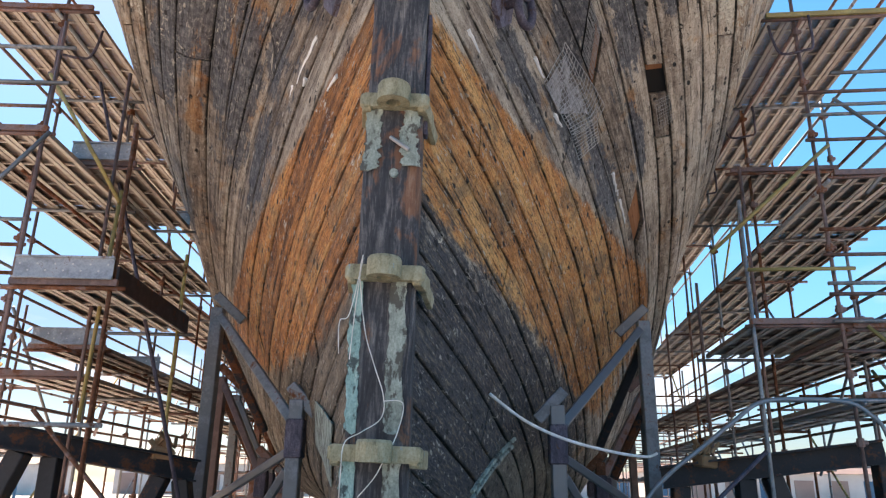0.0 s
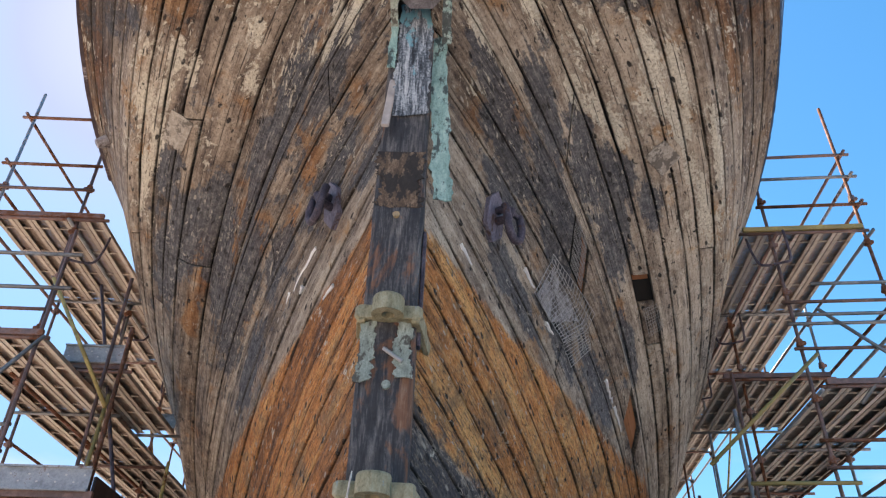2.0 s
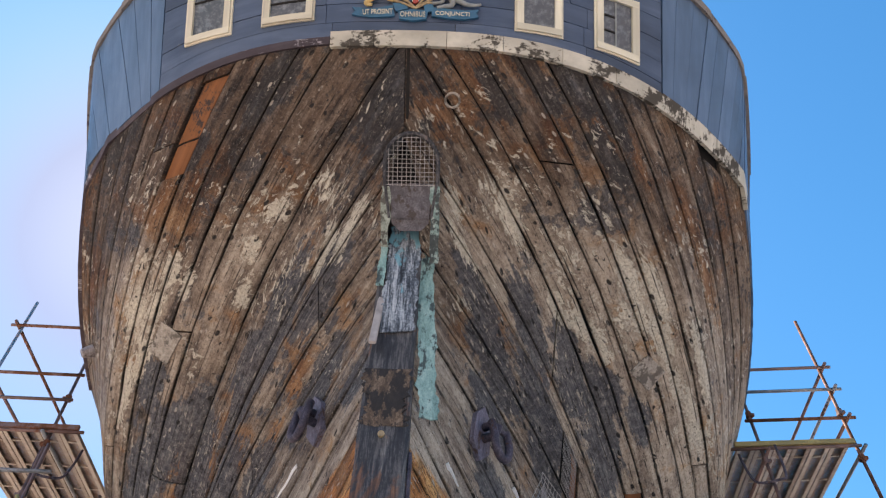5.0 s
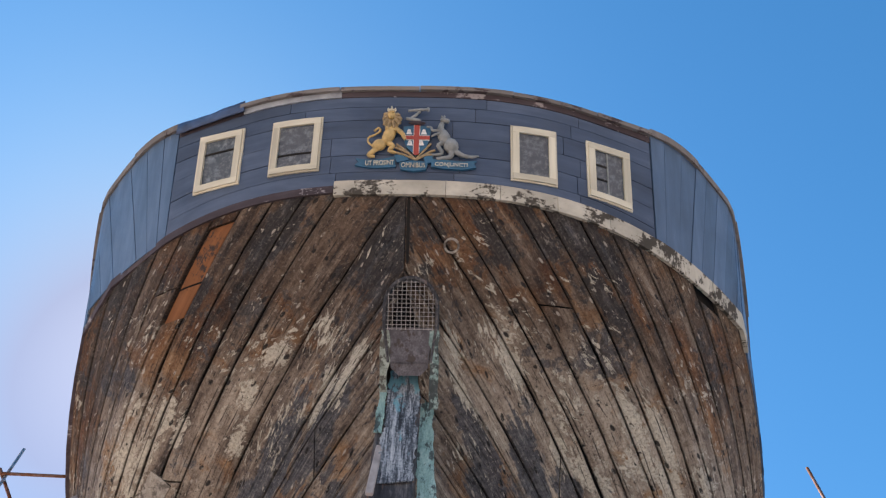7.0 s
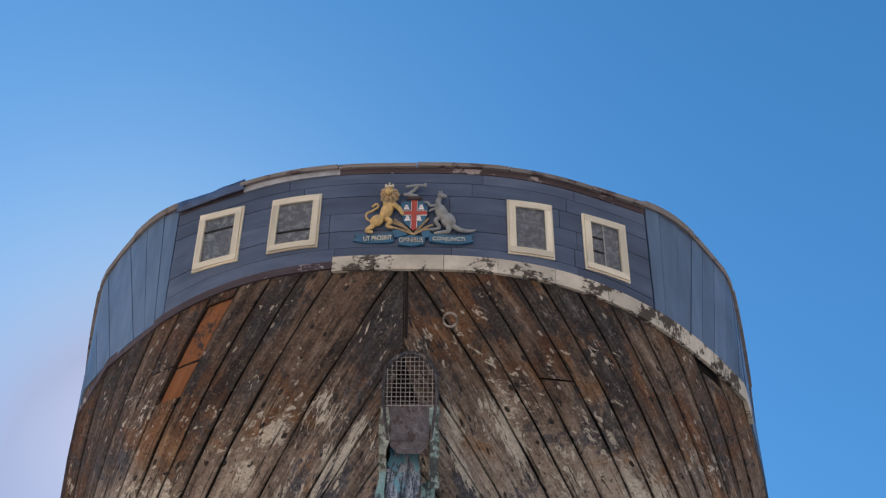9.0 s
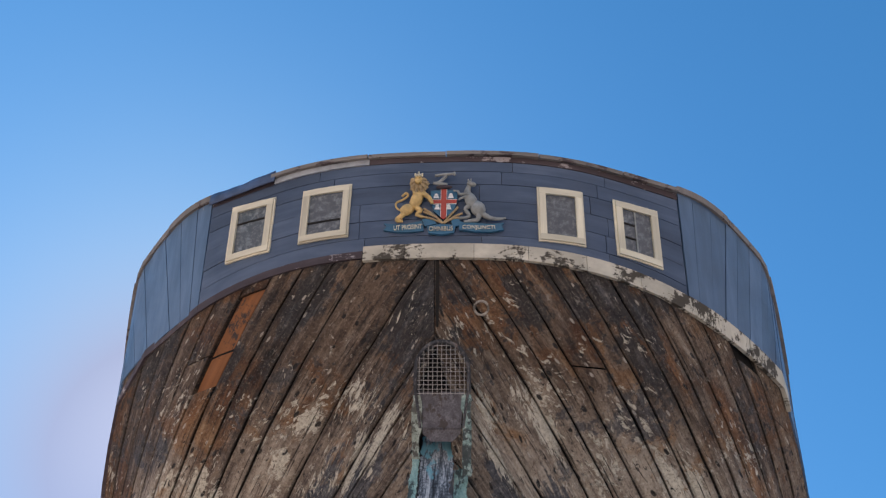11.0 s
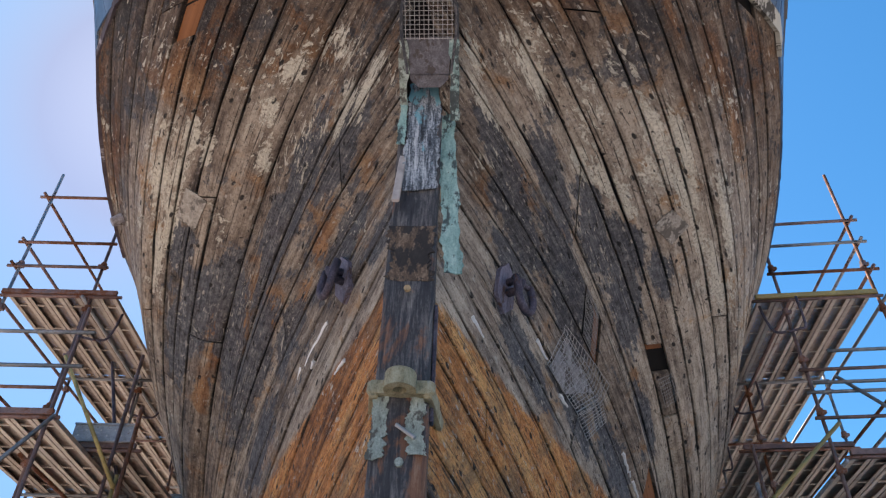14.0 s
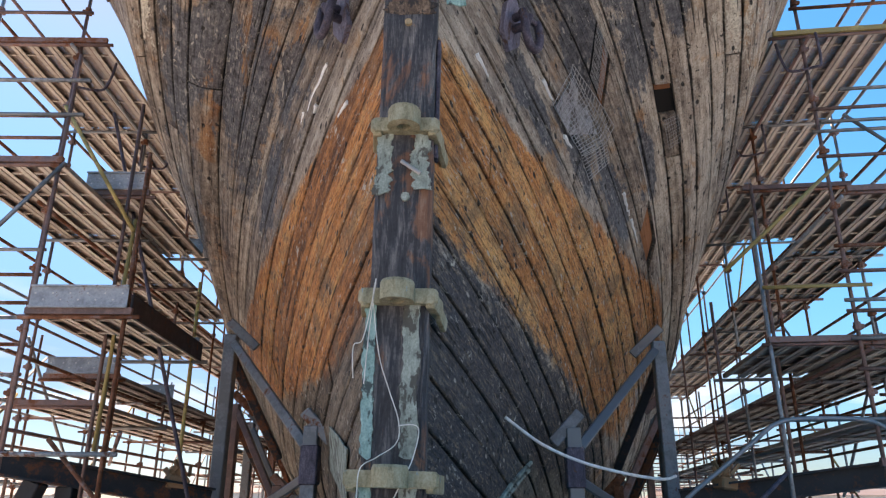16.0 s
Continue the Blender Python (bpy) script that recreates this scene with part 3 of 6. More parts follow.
def hull_marks(v, t, sx, z):
    """How far a spot of planking is stripped, burnt, dull, blackened with painted shade, and flaky."""
    if sx > 0:
        lo, hi = 0.251 + 0.21 * t + 0.25 * t * t, 0.377 + 0.37 * t + 0.15 * t * t
        burnt = smooth_step(lo - v, -0.075, 0.085) * (1 - smooth_step(t, 0.30, 0.62))
        dull = smooth_step(0.50 * t - 0.06 + 0.14 - v, -0.06, 0.10) * smooth_step(t, 0.05, 0.25)
        strip = smooth_step(hi - v, -0.02, 0.03) * smooth_step(v - lo, -0.05, 0.03)
    else:
        lo, hi = 0.205 + 1.35 * t * t, 0.393 + 0.25 * t + 0.13 * t * t
        burnt = 0.32 * smooth_step(0.16 - v, -0.02, 0.05)
        dull = smooth_step(lo - v, -0.05, 0.05)
        strip = smooth_step(hi - v, -0.02, 0.03)
    strip *= 1 - 0.7 * smooth_step(t, 0.30, 0.58)
    # rises with height: blackened timber, deepened to paint in the counter's shade
    soot_and_shade = 0.35 * smooth_step(z, 6.6, 7.6) + 1.25 * smooth_step(z, 7.55, 8.45) + 0.5 * smooth_step(v, 0.40, 0.45) * (1 - smooth_step(v, 0.50, 0.58)) * (1 - smooth_step(t, 0.12, 0.4))
    flaky = smooth_step(z, 5.6, 7.2) * (1 - 0.85 * smooth_step(z, 8.1, 8.7)) * smooth_step(v, 0.45, 0.6)
    bleached_or_lit = spot(BLEACHED[sx], v, t)
    worn = bleached_or_lit + (0.9 if sx > 0 else 0.0)            # starboard tone raised to paint in light reflected onto that side
    pale = 1.75 * spot(PALE[sx], v, t) + 0.26 * bleached_or_lit + 0.32 * flaky
    return strip, burnt, dull, soot_and_shade * 0.75, pale, spot(TAWNY[sx], v, t), spot(TARRED[sx], v, t) + tar_wash(v, t, z, sx), worn


def tar_wash(v, t, z, sx):
    """Thin remains of tar: over the run of the hull beside the post, and along the bilge."""
    run = smooth_step(v, 0.42, 0.47) * (1 - smooth_step(v, 0.57, 0.62)) * (1 - smooth_step(t, 0.26, 0.36))
    bilge = smooth_step(v, 0.50, 0.58) * (1 - smooth_step(v, 0.74, 0.84)) * smooth_step(t, 0.22, 0.28)
    return (0.30 if sx < 0 else 0.17) * run + (0.20 if sx < 0 else 0.10) * bilge + 0.24 * smooth_step(z, 7.8, 8.5)


# stains and bare patches on the planking: girth, station, and half widths of each, by side
PALE_PORT = ((0.730, 0.157, 0.013, 0.012), (0.737, 0.178, 0.012, 0.010), (0.777, 0.180, 0.011, 0.012), (0.740, 0.219, 0.012, 0.018), (0.760, 0.243, 0.012, 0.022), (0.557, 0.045, 0.007, 0.014),
             (0.567, 0.079, 0.006, 0.012), (0.617, 0.172, 0.008, 0.008), (0.627, 0.141, 0.006, 0.007), (0.618, 0.115, 0.008, 0.007), (0.697, 0.167, 0.010, 0.012))
PALE_STARBOARD = ((0.597, 0.114, 0.006, 0.014), (0.553, 0.045, 0.005, 0.016), (0.600, 0.174, 0.006, 0.012), (0.617, 0.186, 0.010, 0.012), (0.633, 0.198, 0.011, 0.012), (0.710, 0.150, 0.012, 0.018),
                  (0.747, 0.160, 0.012, 0.020), (0.730, 0.198, 0.012, 0.016), (0.733, 0.227, 0.012, 0.014), (0.797, 0.210, 0.012, 0.024), (0.570, 0.050, 0.006, 0.010), (0.757, 0.253, 0.010, 0.018))
TARRED_PORT = ((0.570, 0.143, 0.013, 0.030), (0.550, 0.069, 0.009, 0.024), (0.573, 0.188, 0.012, 0.026), (0.617, 0.258, 0.026, 0.024), (0.707, 0.238, 0.026, 0.020), (0.597, 0.284, 0.018, 0.028),
               (0.543, 0.212, 0.012, 0.026), (0.767, 0.069, 0.013, 0.012), (0.927, 0.007, 0.032, 0.020), (0.590, 0.007, 0.009, 0.022), (0.703, 0.029, 0.018, 0.020), (0.447, 0.010, 0.012, 0.024),
               (0.507, 0.072, 0.014, 0.024), (0.517, 0.153, 0.010, 0.020), (0.657, 0.277, 0.030, 0.026), (0.543, 0.243, 0.012, 0.030), (0.490, 0.234, 0.012, 0.028), (0.687, 0.315, 0.027, 0.030))
TARRED_STARBOARD = ((0.753, 0.019, 0.018, 0.015), (0.783, 0.031, 0.014, 0.018), (0.707, 0.021, 0.013, 0.018), (0.830, 0.002, 0.014, 0.012), (0.653, 0.033, 0.010, 0.014), (0.753, 0.067, 0.013, 0.016),
                    (0.573, 0.143, 0.012, 0.026), (0.590, 0.200, 0.014, 0.028), (0.617, 0.229, 0.023, 0.022), (0.543, 0.062, 0.007, 0.022), (0.530, 0.083, 0.010, 0.030), (0.543, 0.148, 0.012, 0.032),
                    (0.597, 0.253, 0.016, 0.028), (0.503, 0.083, 0.014, 0.024), (0.527, 0.153, 0.010, 0.026), (0.653, 0.253, 0.019, 0.018), (0.447, 0.095, 0.016, 0.026), (0.447, 0.122, 0.012, 0.028),
                    (0.507, 0.250, 0.013, 0.036), (0.477, 0.184, 0.012, 0.032), (0.573, 0.324, 0.010, 0.028))
TAWNY_PORT = ((0.783, 0.026, 0.013, 0.022), (0.773, 0.067, 0.019, 0.016), (0.743, 0.093, 0.016, 0.020), (0.787, 0.098, 0.014, 0.020), (0.985, 0.067, 0.020, 0.040), (0.945, 0.138, 0.020, 0.044),
              (0.610, 0.293, 0.014, 0.022), (0.570, 0.191, 0.006, 0.016), (0.530, 0.098, 0.008, 0.017), (0.523, 0.131, 0.006, 0.021), (0.607, 0.317, 0.013, 0.027), (0.620, 0.346, 0.015, 0.025),
              (0.577, 0.267, 0.008, 0.027), (0.540, 0.186, 0.007, 0.018))
TAWNY_STARBOARD = ((0.760, 0.043, 0.011, 0.014), (0.793, 0.062, 0.012, 0.018), (0.853, 0.086, 0.016, 0.032), (0.940, 0.041, 0.014, 0.024), (0.597, 0.029, 0.007, 0.020), (0.613, 0.048, 0.009, 0.015),
                   (0.587, 0.029, 0.006, 0.012), (0.697, 0.057, 0.011, 0.015), (0.860, 0.134, 0.014, 0.038), (0.573, 0.048, 0.006, 0.014), (0.577, 0.300, 0.006, 0.023), (0.640, 0.030, 0.010, 0.020))
BLEACHED_PORT = ((0.660, 0.048, 0.014, 0.030), (0.643, 0.131, 0.036, 0.031), (0.590, 0.091, 0.010, 0.032), (0.797, 0.186, 0.075, 0.054))
BLEACHED_STARBOARD = ((0.627, 0.110, 0.025, 0.035), (0.713, 0.157, 0.051, 0.045), (0.787, 0.210, 0.056, 0.053), (0.563, 0.093, 0.008, 0.028), (0.80, 0.30, 0.08, 0.08))
PALE, TARRED = {-1: PALE_PORT, 1: PALE_STARBOARD}, {-1: TARRED_PORT, 1: TARRED_STARBOARD}
TAWNY, BLEACHED = {-1: TAWNY_PORT, 1: TAWNY_STARBOARD}, {-1: BLEACHED_PORT, 1: BLEACHED_STARBOARD}


def spot(spots, v, t):
    best = 0.0
    for sv, st, dv, dt in spots:
        a, b = (v - sv) / dv, (t - st) / dt
        if abs(a) < 2.2 and abs(b) < 2.2:
            best = max(best, math.exp(-a * a - b * b))
    return best


PLANKS = 32


def plank_lines(sx):
    """Girths of the seams: planks of like width, which crowd where they end on the middle line."""
    rnd = random.Random(40 + sx)
    low = [0.0303 * k for k in range(17)]
    mid = [0.514 + 0.019 * k for k in range(4)]
    high = [0.600, *([0.626] if sx > 0 else []), *[0.662 + 0.037 * k for k in range(9)]]
    return [v if v in (0.0, 0.6, 0.626) else v + rnd.uniform(-0.0025, 0.0025) for v in low + mid + high] + [1.0]


COLS = ((0.0, -0.075), (0.0, -0.010), (0.035, 0.0), (0.18, 0.002), (0.39, 0.004), (0.61, 0.004), (0.82, 0.002), (0.965, 0.0), (1.0, -0.010), (1.0, -0.075))


def hull_plank(va, vb, ta, tb, sx, seed, sink=0.0, material=None):
    """One length of planking between two girths and two stations, 75 mm thick, with uneven edges."""
    rnd = random.Random(seed)
    fine = max(0.0, min(tb, 0.42) - ta)                  # the stretch near the stern is divided more finely
    coarse = tb - ta - fine
    stations = [ta + fine * i / (int(fine * 130) + 3) for i in range(int(fine * 130) + 4)] if fine > 0 else [ta]
    if coarse > 0:
        stations += [stations[-1] + coarse * i / (int(coarse * 46) + 3) for i in range(1, int(coarse * 46) + 4)]
    lift = rnd.uniform(-0.007, 0.007) + sink
    open_seam = 0.026 - 0.007 * smooth_step(va, 0.42, 0.55)
    s = Shape()
    marks = []
    rows = []
    u = rnd.uniform(0, 3)
    last = None
    for t in stations:
        p0, p1 = Vector(hull(va, t)), Vector(hull(vb, t))
        wide = max(0.02, (p1 - p0).length)
        row = []
        mid = (p0 + p1) / 2
        if last is not None:
            u += (mid - last).length
        last = mid
        g0 = 0.004 + open_seam * max(0.0, noise.noise((u * 1.7, va * 90, sx * 7.0)) + 0.25)
        g1 = 0.004 + open_seam * max(0.0, noise.noise((u * 1.7, vb * 90 + 40, sx * 7.0)) + 0.25)
        for w, off in COLS:
            ww = (g0 / wide) * (1 - w) + (1 - g1 / wide) * w
            v = va + (vb - va) * ww
            p, n = hull_normal(v, t, sx)
            wob = 0.007 * noise.noise((u * 0.9 + seed, w * 1.5, 3.1)) if off > -0.05 else 0.0
            p = p + n * (off + wob + (lift if off > -0.05 else 0.0))
            row.append(len(s.v))
            s.v.append((p.x * sx, p.y, p.z))
            s.uv.append((u, va * 9.0 + wide * w))
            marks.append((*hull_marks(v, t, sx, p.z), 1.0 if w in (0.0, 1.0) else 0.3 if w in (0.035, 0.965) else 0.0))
        rows.append(row)
    c = len(COLS)
    for a, b in zip(rows, rows[1:]):
        for k in range(c - 1):
            q = (a[k], b[k], b[k + 1], a[k + 1])
            s.f.append(q if sx > 0 else q[::-1])
    s.f.append(tuple(rows[0]) if sx < 0 else tuple(rows[0][::-1]))
    s.f.append(tuple(rows[-1][::-1]) if sx < 0 else tuple(rows[-1]))
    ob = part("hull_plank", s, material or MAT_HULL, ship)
    for k, name in enumerate(("stripped", "burnt", "dull", "soot_and_shade", "flaky", "tawny", "tarred", "bleached_or_lit", "rim")):
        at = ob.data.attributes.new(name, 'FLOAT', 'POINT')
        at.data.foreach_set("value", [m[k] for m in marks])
    return ob


# lengths of planking that are missing: side, girth, from and to station, and the part of it where bare wood shows inside
GONE = ((1, 0.609, 0.301, 0.322, 0.0, 0.22), (1, 0.542, 0.174, 0.202, 0.68, 1.0), (1, 0.545, 0.320, 0.362, 0.1, 0.9), (-1, 0.775, 0.012, 0.054, 0.0, 1.0), (-1, 0.784, 0.056, 0.080, 0.0, 1.0), (1, 0.930, 0.004, 0.022, 0.0, 0.0))


def build_planking():
    rnd = random.Random(5)
    for sx in (-1, 1):
        lines = plank_lines(sx)
        for i, (va, vb) in enumerate(zip(lines, lines[1:])):
            cuts = [0.0] + ([rnd.uniform(0.05, 0.36)] if rnd.random() < 0.6 else []) + [rnd.uniform(0.45, 0.75), 1.0]
            spans = list(zip(cuts, cuts[1:]))
            for side, gv, g0, g1, b0, b1 in GONE:
                if side == sx and va <= gv < vb:
                    spans = [q for a, b in spans for q in ((a, min(b, g0)), (max(a, g1), b)) if q[1] - q[0] > 0.004]
                    if b1 > b0:
                        hull_plank(va, vb, g0 + (g1 - g0) * b0, g0 + (g1 - g0) * b1, sx, i * 7 + 900, -0.045, MAT_BARE)
            for k, (ta, tb) in enumerate(spans):
                gap = 0.0006
                hull_plank(va, vb, ta + (gap if ta else 0), tb - gap, sx, i * 7 + k * 3 + (500 if sx > 0 else 0))


def hull_grid(sx, inset, nv=60, nt=40, top=1.0):
    s = Shape()
    for i in range(nv + 1):
        for j in range(nt + 1):
            p, n = hull_normal(i / nv * top, (j / nt) ** 1.3, sx)
            p = p - n * inset
            s.v.append((max(0.0, p.x) * sx, p.y, p.z))
            s.uv.append((j * 0.5, i * 0.2))
    for i in range(nv):
        for j in range(nt):
            q = (i * (nt + 1) + j, i * (nt + 1) + j + 1, (i + 1) * (nt + 1) + j + 1, (i + 1) * (nt + 1) + j)
            s.f.append(q if sx > 0 else q[::-1])
    return s


def forward_hull(sx):
    """The fore half of the hull, out of sight behind the after body: joined planking up to the stem."""
    s = Shape()
    nv, nt = PLANKS, 16
    for i in range(nv + 1):
        mx, mz = lerp_table(MID, i / nv)
        for j in range(nt + 1):
            t = j / nt
            z = mz + (0.35 + 0.9 * i / nv) * t * t * (0.5 + 0.5 * i / nv)
            x = mx * (1 - t ** (2.0 + 1.2 * i / nv)) + 0.12
            s.v.append((x * sx, MID_Y + (20 + 5 * i / nv) * t, z))
            s.uv.append((t * 22, i * 0.24))
    for i in range(nv):
        for j in range(nt):
            q = (i * (nt + 1) + j, i * (nt + 1) + j + 1, (i + 1) * (nt + 1) + j + 1, (i + 1) * (nt + 1) + j)
            s.f.append(q if sx > 0 else q[::-1])
    return s


for side in (-1, 1):
    part("hull_lining", hull_grid(side, 0.055), MAT_SEAM, ship)
    part("forward_planking", forward_hull(side), MAT_HULL, ship, smooth=True)

# keel and stem
s = Shape().box((0, 25, 0.28), (0.38, 39.0, 0.36), bevel=0.02)
part("keel", s, MAT_POST, ship)
s = Shape().line([(0, 43.8, 0.3), (0, 45.4, 2.0), (0, 47.2, 5.0), (0, 49.0, 9.2)], 0.2, 8)
part("stem", s, MAT_POST, ship)

# weather deck, closing the hull above
s = Shape()
deck_pts = [hull(1.0, t) for t in [k / 14 for k in range(15)]] + [(4.5 * (1 - (k / 8) ** 3.2) + 0.12, MID_Y + 25 * k / 8, 8.3 + 1.2 * (k / 8) ** 2) for k in range(1, 9)]
for k, (x, y, z) in enumerate(deck_pts):
    for w in (-1, -0.5, 0, 0.5, 1):
        s.v.append((w * x * 0.985, y, z - 0.05 + 0.12 * (1 - w * w)))
        s.uv.append((y, w * x))
for k in range(len(deck_pts) - 1):
    for w in range(4):
        s.f.append((k * 5 + w, k * 5 + w + 1, k * 5 + 6 + w, k * 5 + 5 + w))
part("deck", s, MAT_RAIL, ship)


# ---- sternpost ----
def post_half(z):
    return 0.228 - 0.003 * (z - 1.6)


def build_post():
    s = Shape()
    rings = []
    for i in range(34):
        z = 0.12 + (7.62 - 0.12) * i / 33
        h = post_half(z) + 0.012 * noise.noise((0, 0, z * 2.3))
        y = post_y(z) + 0.012 * noise.noise((4, 1, z * 3.1))
        b = 0.03
        rings.append([(-h + b, y, z), (-h * 0.3, y - 0.004 + 0.012 * noise.noise((9, z * 4, 0)), z), (h * 0.35, y + 0.01 * noise.noise((5, z * 5, 0)), z), (h - b, y, z),
                      (h, y + b, z), (h - 0.015, y + 0.62, z), (-h + 0.015, y + 0.62, z), (-h, y + b, z)])
    s.loft(rings)
    return part("sternpost", s, MAT_POST, ship, "black and grey split oak sternpost with reddish worn patches")


post = build_post()


def gudgeon(z, half, drop):
    """Bronze rudder bracket: a bar round the post with a pierced lug, and arms that run forward along the hull."""
    y = post_y(z) - 0.012
    s = Shape()
    s.box((0, y - 0.022, z), (half * 2, 0.075, 0.115), bevel=0.020)
    s.box((half - 0.035, y + 0.12, z - 0.02), (0.07, 0.34, 0.13), pose(0, 0, 0, 0, 0, -8), 0.014)
    s.box((-half + 0.035, y + 0.12, z - 0.02), (0.07, 0.34, 0.13), pose(0, 0, 0, 0, 0, 8), 0.014)
    if drop:
        s.box((half + 0.0, y + 0.28, z - 0.07), (0.045, 0.26, 0.11), pose(0, 0, 0, -24, 0, -14), 0.01)
    g = part("gudgeon", s, MAT_BRONZE, ship, "weathered bronze rudder gudgeon strapped round the sternpost")
    lug = Shape()
    out, hole = [], []
    for k in range(20):
        a = 6.28319 * k / 20
        out.append((0.128 * math.cos(a), -0.128 * math.sin(a)))
        hole.append((0.055 * math.cos(a), -0.055 * math.sin(a)))
    top, bot = z + 0.09, z - 0.06
    rings = [[(x, y - 0.112 + yy, bot) for x, yy in hole], [(x, y - 0.112 + yy, bot) for x, yy in out], [(x, y - 0.112 + yy, top - 0.02) for x, yy in out],
             [(x * 0.93, y - 0.112 + yy * 0.93, top) for x, yy in out], [(x, y - 0.112 + yy, top) for x, yy in hole], [(x, y - 0.112 + yy, bot) for x, yy in hole]]
    lug.loft(rings, caps=False)
    part("lug", lug, MAT_BRONZE, g, smooth=False)
    return g


for z, half, drop in ((1.79, 0.335, 0), (3.07, 0.295, 1), (4.42, 0.27, 1)):
    gudgeon(z, half, drop)

# ---- helm port: the trunk for the rudder stock through the counter, covered with wire mesh ----
P_LOW, P_TOP = Vector((0.09, 4.45, 7.66)), Vector((0.09, 3.785, 8.20))
PORT_UP = (P_TOP - P_LOW).normalized()
PORT_OUT = Vector((0, -PORT_UP.z, PORT_UP.y)) * -1.0
if PORT_OUT.z > 0:
    PORT_OUT = -PORT_OUT


def port_ring(k, lift, grow=0.0):
    """The outline of the port, a slot with a round head."""
    length = (P_TOP - P_LOW).length
    pts = []
    for i in range(k):
        a = math.pi * i / (k - 1)
        pts.append(((0.255 + grow) * math.cos(a), length - 0.27 + (0.27 + grow) * math.sin(a)))
    pts += [(-0.255 - grow, length * 0.45), (-0.20 - grow, 0.0), (0.20 + grow, 0.0), (0.255 + grow, length * 0.45)]
    return [P_LOW + Vector((1, 0, 0)) * x + PORT_UP * h + PORT_OUT * lift for x, h in pts]


s = Shape().loft([port_ring(13, -0.10, 0.035), port_ring(13, 0.095, 0.035), port_ring(13, 0.105, 0.025), port_ring(13, 0.10, 0.0), port_ring(13, -0.35, -0.02)], caps=False)
trunk = part("rudder_trunk", s, MAT_POST, ship, "round-headed rudder trunk opening lined with brown wood")
# near-black sheet paints in the dark depth of the trunk
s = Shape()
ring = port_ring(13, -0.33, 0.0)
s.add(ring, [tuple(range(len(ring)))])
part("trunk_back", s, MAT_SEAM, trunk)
s = Shape()
length = (P_TOP - P_LOW).length
for k in range(-5, 6):
    x = k * 0.046
    top = length - 0.27 + math.sqrt(max(0.0, 0.26 ** 2 - x * x))
    s.tube(P_LOW + Vector((x, 0, 0)) + PORT_UP * 0.33 + PORT_OUT * 0.105, P_LOW + Vector((x, 0, 0)) + PORT_UP * top + PORT_OUT * 0.11, 0.0032, 5)
for k in range(12):
    h = 0.34 + k * 0.044
    w = 0.25 if h < length - 0.27 else math.sqrt(max(0.0, 0.25 ** 2 - (h - length + 0.27) ** 2))
    s.tube(P_LOW + Vector((-w, 0, 0)) + PORT_UP * h + PORT_OUT * 0.108, P_LOW + Vector((w, 0, 0)) + PORT_UP * h + PORT_OUT * 0.108, 0.0032, 5)
part("wire_mesh", s, MAT_MESH, trunk, "square wire mesh across the opening")
s = Shape().add([P_LOW + Vector((x, 0, 0)) + PORT_UP * h + PORT_OUT * o for o in (0.085, 0.07) for x, h in ((-0.19, -0.05), (-0.11, -0.13), (0.11, -0.13), (0.19, -0.05), (0.225, 0.36), (-0.225, 0.36))],
                [(0, 1, 2, 3, 4, 5), (11, 10, 9, 8, 7, 6)] + [(i, (i + 1) % 6, (i + 1) % 6 + 6, i + 6) for i in range(6)])
part("cover_plate", s, patina("grey_brown_sheet", (0.055, 0.05, 0.052), (0.105, 0.098, 0.108), (0.20, 0.19, 0.205), (0.06, 0.045, 0.04), 0.53, 0.55, 0.1), trunk, "dull sheet closing the lower part of the opening")

MAT_VERDI_DARK = patina("dark_speckled_copper", (0.09, 0.15, 0.14), (0.22, 0.33, 0.30), (0.50, 0.56, 0.52), (0.028, 0.032, 0.034), 0.47)
for a, b, low, step_h, mat, seed in ((-0.30, -0.215, -0.30, 0.052, MAT_VERDI_GREY, 21), (0.205, 0.30, -0.46, 0.066, MAT_VERDI_DARK, 22)):
    s = Shape()
    for o in (0.10, 0.085):
        for i in range(13):
            h = low + step_h * i
            for x in (a, b):
                s.v.append(tuple(P_LOW + Vector((x + 0.03 * noise.noise((h * 9, x * 7, seed)), 0, 0)) + PORT_UP * h + PORT_OUT * o))
                s.uv.append((x, h))
    for i in range(12):
        q = (i * 2, i * 2 + 1, i * 2 + 3, i * 2 + 2)
        s.f += [q, tuple(k + 26 for k in q[::-1]), (i * 2, i * 2 + 2, i * 2 + 28, i * 2 + 26), (i * 2 + 1, i * 2 + 27, i * 2 + 29, i * 2 + 3)]
    s.f += [(0, 26, 27, 1), (24, 25, 51, 50)]
    part("copper_strip", s, mat, trunk, "torn verdigris strip beside the trunk")


# added dark strip closing the counter's middle joint above the trunk, backing behind it
s = Shape()
for y, z, w in ((3.66, 8.33, 0.012), (3.5, 8.46, 0.016), (3.25, 8.66, 0.016), (3.0, 8.87, 0.016)):
    s.v += [(0.03 - w, y + 0.004, z + 0.006), (0.03 + w, y + 0.004, z + 0.006), (0.03 + w, y + 0.06, z + 0.08), (0.03 - w, y + 0.06, z + 0.08)]
s.uv = [(p[1], p[0]) for p in s.v]
for k in range(3):
    s.f += [(k * 4 + i, k * 4 + (i + 1) % 4, k * 4 + 4 + (i + 1) % 4, k * 4 + 4 + i) for i in range(4)]
s.f += [(3, 2, 1, 0), (12, 13, 14, 15)]
part("counter_timber", s, MAT_SEAM, ship)
s = Shape().box((0.03, 3.5, 8.60), (0.5, 1.05, 0.03), pose(0, 0, 0, -39.5, 0, 0))
part("counter_backing", s, MAT_SEAM, ship)


